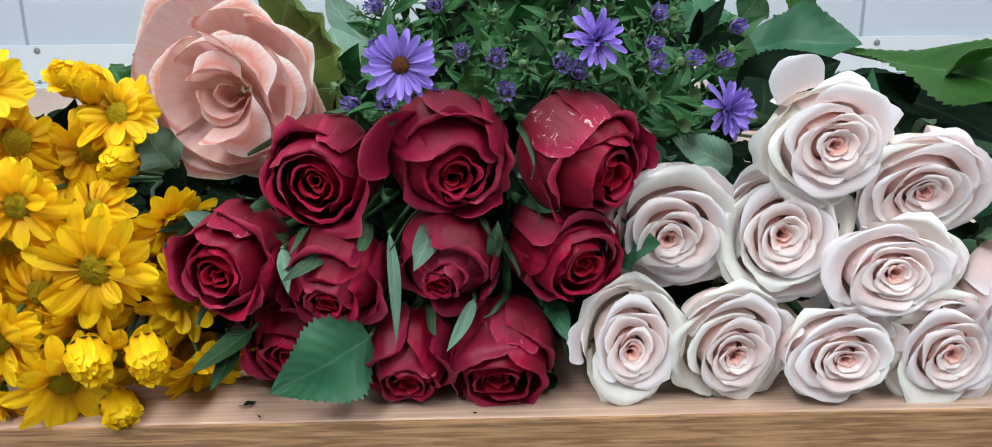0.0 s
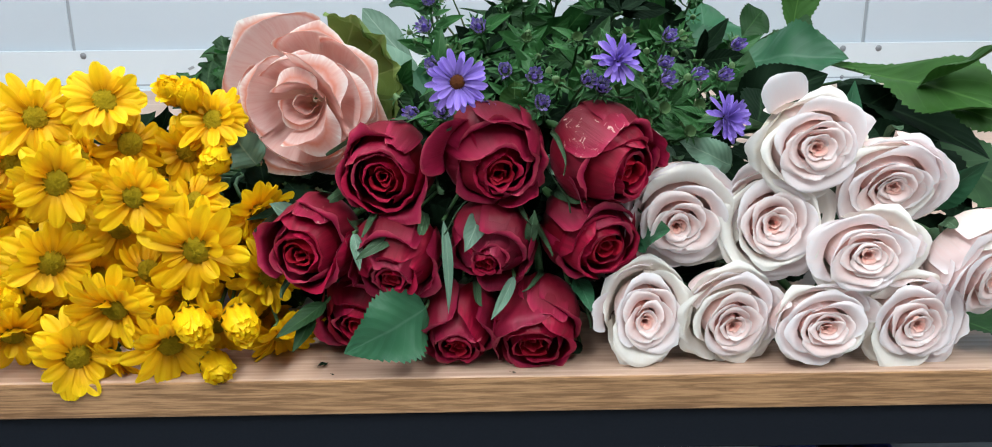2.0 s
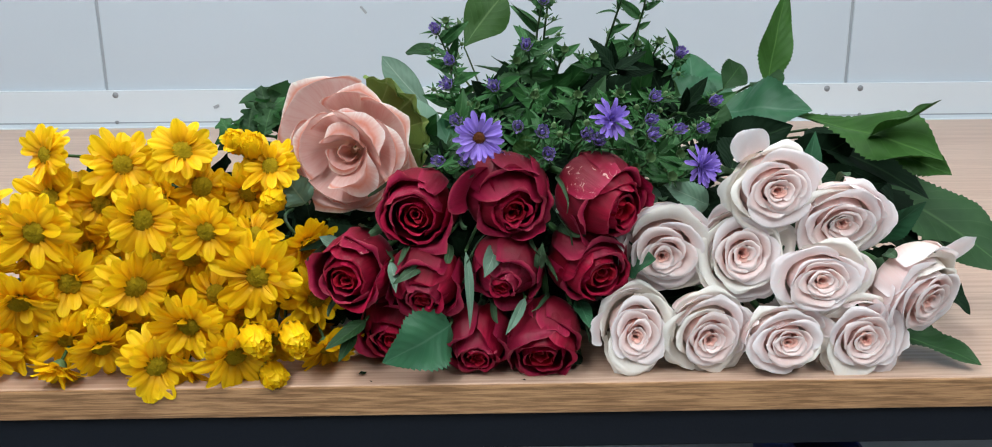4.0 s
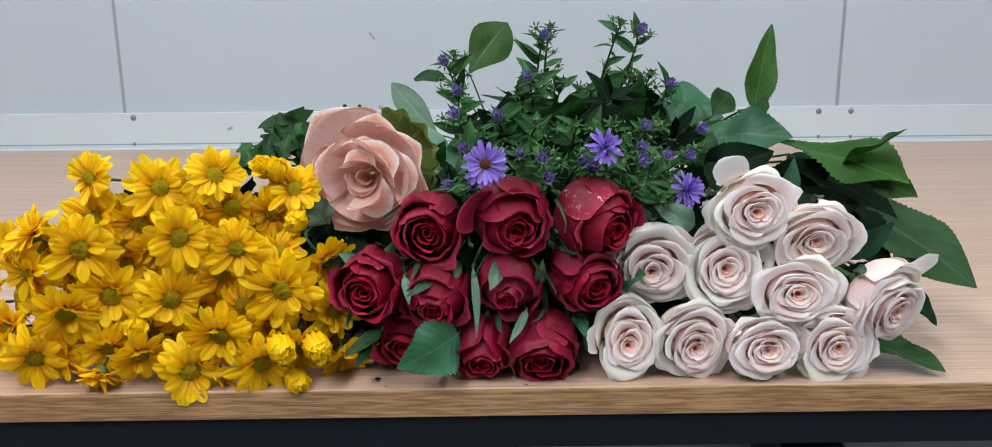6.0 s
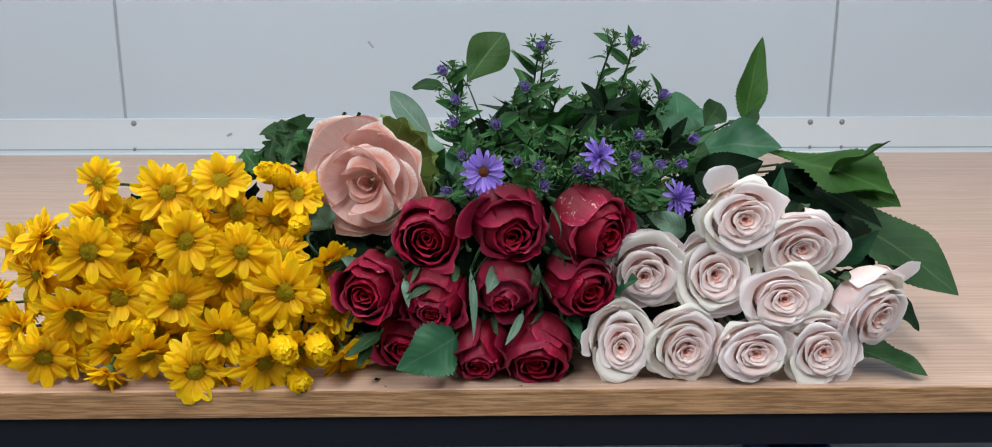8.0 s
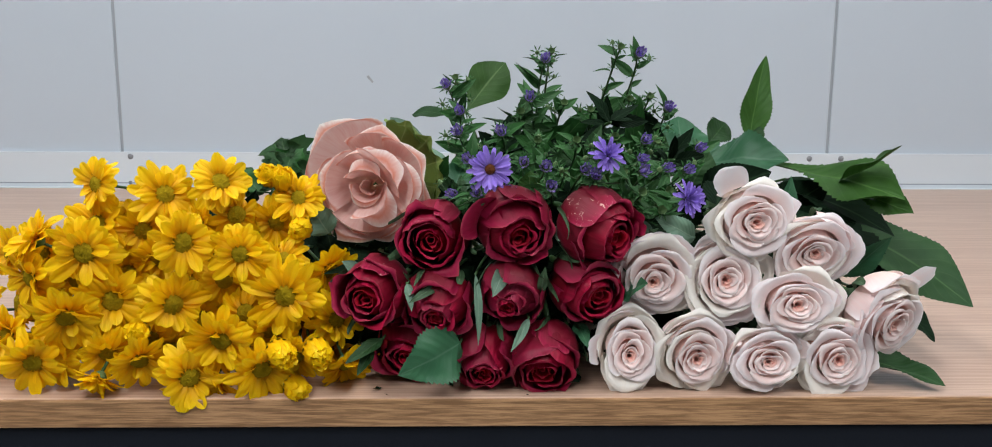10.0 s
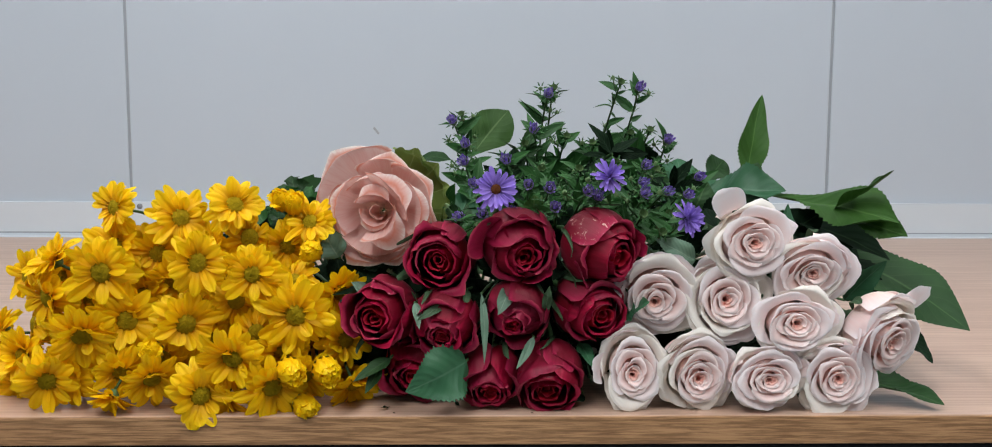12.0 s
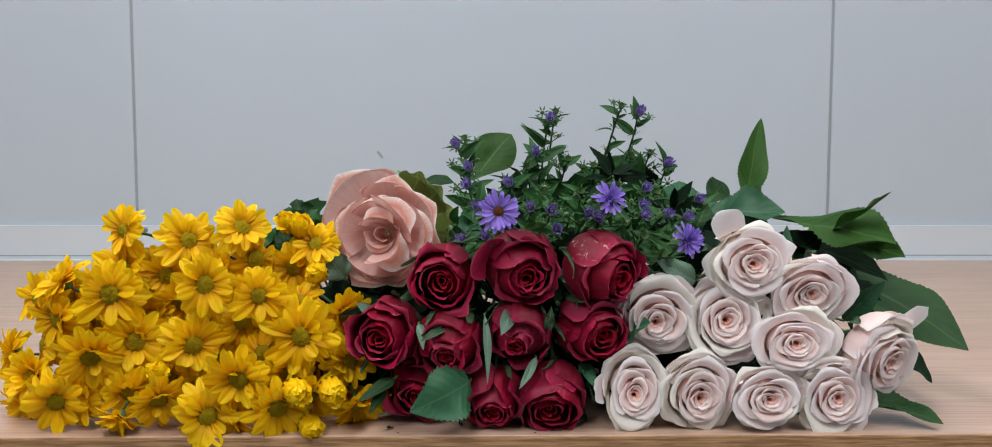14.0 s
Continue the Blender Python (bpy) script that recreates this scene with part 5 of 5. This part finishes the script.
for k in range(9):
    fx, fz = -0.275 + 0.011 * k, 0.845 + 0.011 * ((k * 5) % 4)
    leaf_spray('small lobed chrysanthemum leaf behind the flowers', (fx, 0.74, fz), (fx + 0.012 * ((k * 7) % 5 - 2), 0.76, fz + 0.026), 0.0260, 70, M_LEAF if k % 2 else M_ASTER_LEAF, (-0.15, 1.1, TABLE + 0.0025), serrate=0.6, teeth=8, lobes=0.42, wave=0.25, seed=40 + k)
leaf_spray('dark pointed aster leaf', (0.067, 0.65, 0.917), (0.098, 0.62, 0.956), 0.0214, 50, M_ASTER_LEAF, (0.04, 1.05, TABLE + 0.0025), serrate=0, seed=20)
leaf_spray('dark pointed aster leaf', (0.046, 0.63, 0.911), (0.067, 0.6, 0.942), 0.0210, 70, M_ASTER_LEAF, (0.04, 1.05, TABLE + 0.0025), serrate=0, seed=21)
leaf_spray('dark pointed aster leaf', (0.107, 0.61, 0.9), (0.11, 0.58, 0.953), 0.0205, 50, M_ASTER_LEAF, (0.04, 1.05, TABLE + 0.0025), serrate=0, seed=22)
leaf_spray('dark pointed aster leaf', (0.029, 0.58, 0.902), (-0.002, 0.55, 0.921), 0.0198, 70, M_ASTER_LEAF, (0.04, 1.05, TABLE + 0.0025), serrate=0, seed=23)
leaf_spray('dark pointed aster leaf', (0.092, 0.69, 0.922), (0.108, 0.66, 0.949), 0.0224, 50, M_ASTER_LEAF, (0.04, 1.05, TABLE + 0.0025), serrate=0, seed=24)
leaf_spray('dark pointed aster leaf', (0.027, 0.63, 0.905), (0.046, 0.6, 0.928), 0.0210, 70, M_ASTER_LEAF, (0.04, 1.05, TABLE + 0.0025), serrate=0, seed=25)
leaf_spray('dark pointed aster leaf', (-0.009, 0.53, 0.897), (0.017, 0.5, 0.907), 0.0186, 50, M_ASTER_LEAF, (0.04, 1.05, TABLE + 0.0025), serrate=0, seed=26)
leaf_spray('dark pointed aster leaf', (-0.077, 0.53, 0.877), (-0.064, 0.5, 0.907), 0.0186, 70, M_ASTER_LEAF, (0.04, 1.05, TABLE + 0.0025), serrate=0, seed=27)
leaf_spray('dark pointed aster leaf', (-0.043, 0.58, 0.89), (-0.057, 0.55, 0.901), 0.0198, 50, M_ASTER_LEAF, (0.04, 1.05, TABLE + 0.0025), serrate=0, seed=28)
leaf_spray('dark pointed aster leaf', (0.148, 0.63, 0.905), (0.111, 0.6, 0.919), 0.0210, 70, M_ASTER_LEAF, (0.04, 1.05, TABLE + 0.0025), serrate=0, seed=29)

SCRAP = leaf_mesh("scrap", 0.014, 0.0032, 0.0, 6, 0.5, -0.25, 0.4, 11, 0.0, 0.3)
SCRAP.materials.append(M_LEAF_DARK_SHADE)
for sx, sy, turn_, size in [(-0.109, 0.409, 150, 0.9), (-0.056, 0.41, 20, 0.8), (0.001, 0.392, 95, 0.3), (-0.103, 0.392, 60, 0.25)]:
    tagged(part("leaf_scrap", SCRAP, None, None, "", Matrix.Translation((sx, sy, TABLE + 0.0012)) @ Matrix.Rotation(radians(turn_), 4, "Z") @ Matrix.Scale(size, 4)), "dark dry scrap of leaf on the tabletop", "leaf", "leaf scraps")

PINK = (-0.124, 0.440, 0.890)
cut_stem((-0.228, 0.95, 0.868), (-0.21, 0.95, 0.887))
cut_stem((-0.211, 0.98, 0.864), (-0.195, 0.98, 0.883))


def pink_flower():
    """The large salmon-pink bloom with folded, rolled petals and olive outer leaves."""
    x, y, z = PINK
    R, L = 0.0455, 0.060
    m = aim(x, y, z, -6, 2, 0)
    thing = empty("amaryllis", Matrix.Identity(4), "large salmon-pink bloom with folded waxy petals and olive bracts", "flower")
    # angle, half width, rim radius, rim height, lip, skew, horn, tip, point
    rows = [
        (200, 2.4, 0.12, 0.72, 0.03, 0.15, 0.0, 0.30, 0.0),
        (262, 1.60, 0.25, 0.78, 0.09, -0.10, 0.15, 0.34, 0.03),
        (88, 1.20, 0.29, 0.86, 0.16, 0.12, 0.35, 0.34, 0.03),
        (312, 1.20, 0.40, 0.94, 0.24, -0.20, 0.20, 0.34, 0.06),
        (85, 1.05, 0.60, 0.80, 0.05, 0.02, 0.05, 0.30, 0.06),
        (44, 1.00, 0.52, 0.98, 0.22, 0.10, 0.30, 0.34, 0.0),
        (165, 0.90, 0.70, 0.82, 0.08, 0.0, 0.02, 0.34, 0.06),
        (245, 1.10, 0.76, 0.74, 0.02, 0.0, 0.02, 0.34, 0.02),
        (322, 0.90, 0.68, 0.78, 0.05, 0.03, 0.0, 0.34, 0.06),
        (6, 0.70, 0.80, 0.92, 0.15, 0.0, 0.0, 0.40, 0.02),
        (238, 1.15, 0.90, 0.64, 0.05, 0.0, 0.0, 0.42, 0.16),
        (130, 0.90, 1.14, 0.60, 0.04, 0.0, 0.0, 0.42, 0.20),
        (78, 0.75, 0.90, 0.62, 0.05, 0.0, 0.0, 0.40, 0.14),
        (30, 0.80, 0.92, 0.66, 0.06, 0.0, 0.0, 0.42, 0.12),
        (184, 0.65, 0.92, 0.54, 0.04, 0.0, 0.0, 0.42, 0.10),
        (290, 0.85, 0.86, 0.60, 0.05, 0.0, 0.0, 0.42, 0.10),
        (345, 0.65, 0.90, 0.56, 0.06, 0.0, 0.0, 0.42, 0.14),
    ]
    for k, (ang, half, r, h, lip, skew, horn, tip, point) in enumerate(rows):
        prof = [(0.04, h - 0.62 + 0.2 * (k < 3)), (0.36 * r + 0.04, h - 0.42), (0.68 * r + 0.02, h - 0.24), (0.90 * r, h - 0.09), (r, h), (r + 0.12 * lip, h + 0.004), (r + lip, h - 0.30 * lip)]
        me = rose_petal(prof, half, radians(ang), R, L, tip, 2.0, skew, 0.010, point, 0.0, 0.022, horn, 60 + k, 22, 20)
        part("petal", me, M_SALMON, thing, "", m)
    for k, (ang, reach) in enumerate(((40, 1.16), (62, 1.12), (20, 1.14), (-4, 1.10), (-24, 1.02))):
        prof = [(0.1, -0.15), (0.7, -0.02), (0.98 * reach, 0.16), (1.00 * reach, 0.34), (1.08 * reach, 0.50)]
        me = rose_petal(prof, 0.34, radians(ang), R, L, 0.35, 1.8, 0.03, 0.05, 0.08, 0.0, 0.05, 0.0, 80 + k, 12, 12)
        part("bract", me, M_BRACT, thing, "olive green bract", m)
    axis = (m.to_3x3() @ Vector((0, 0, 1))).normalized()
    add_stem(thing, m @ Vector((0, 0, -0.92 * L)), axis, (-0.06, 0.98, TABLE + 0.006), 0.005, 0.006)


pink_flower()
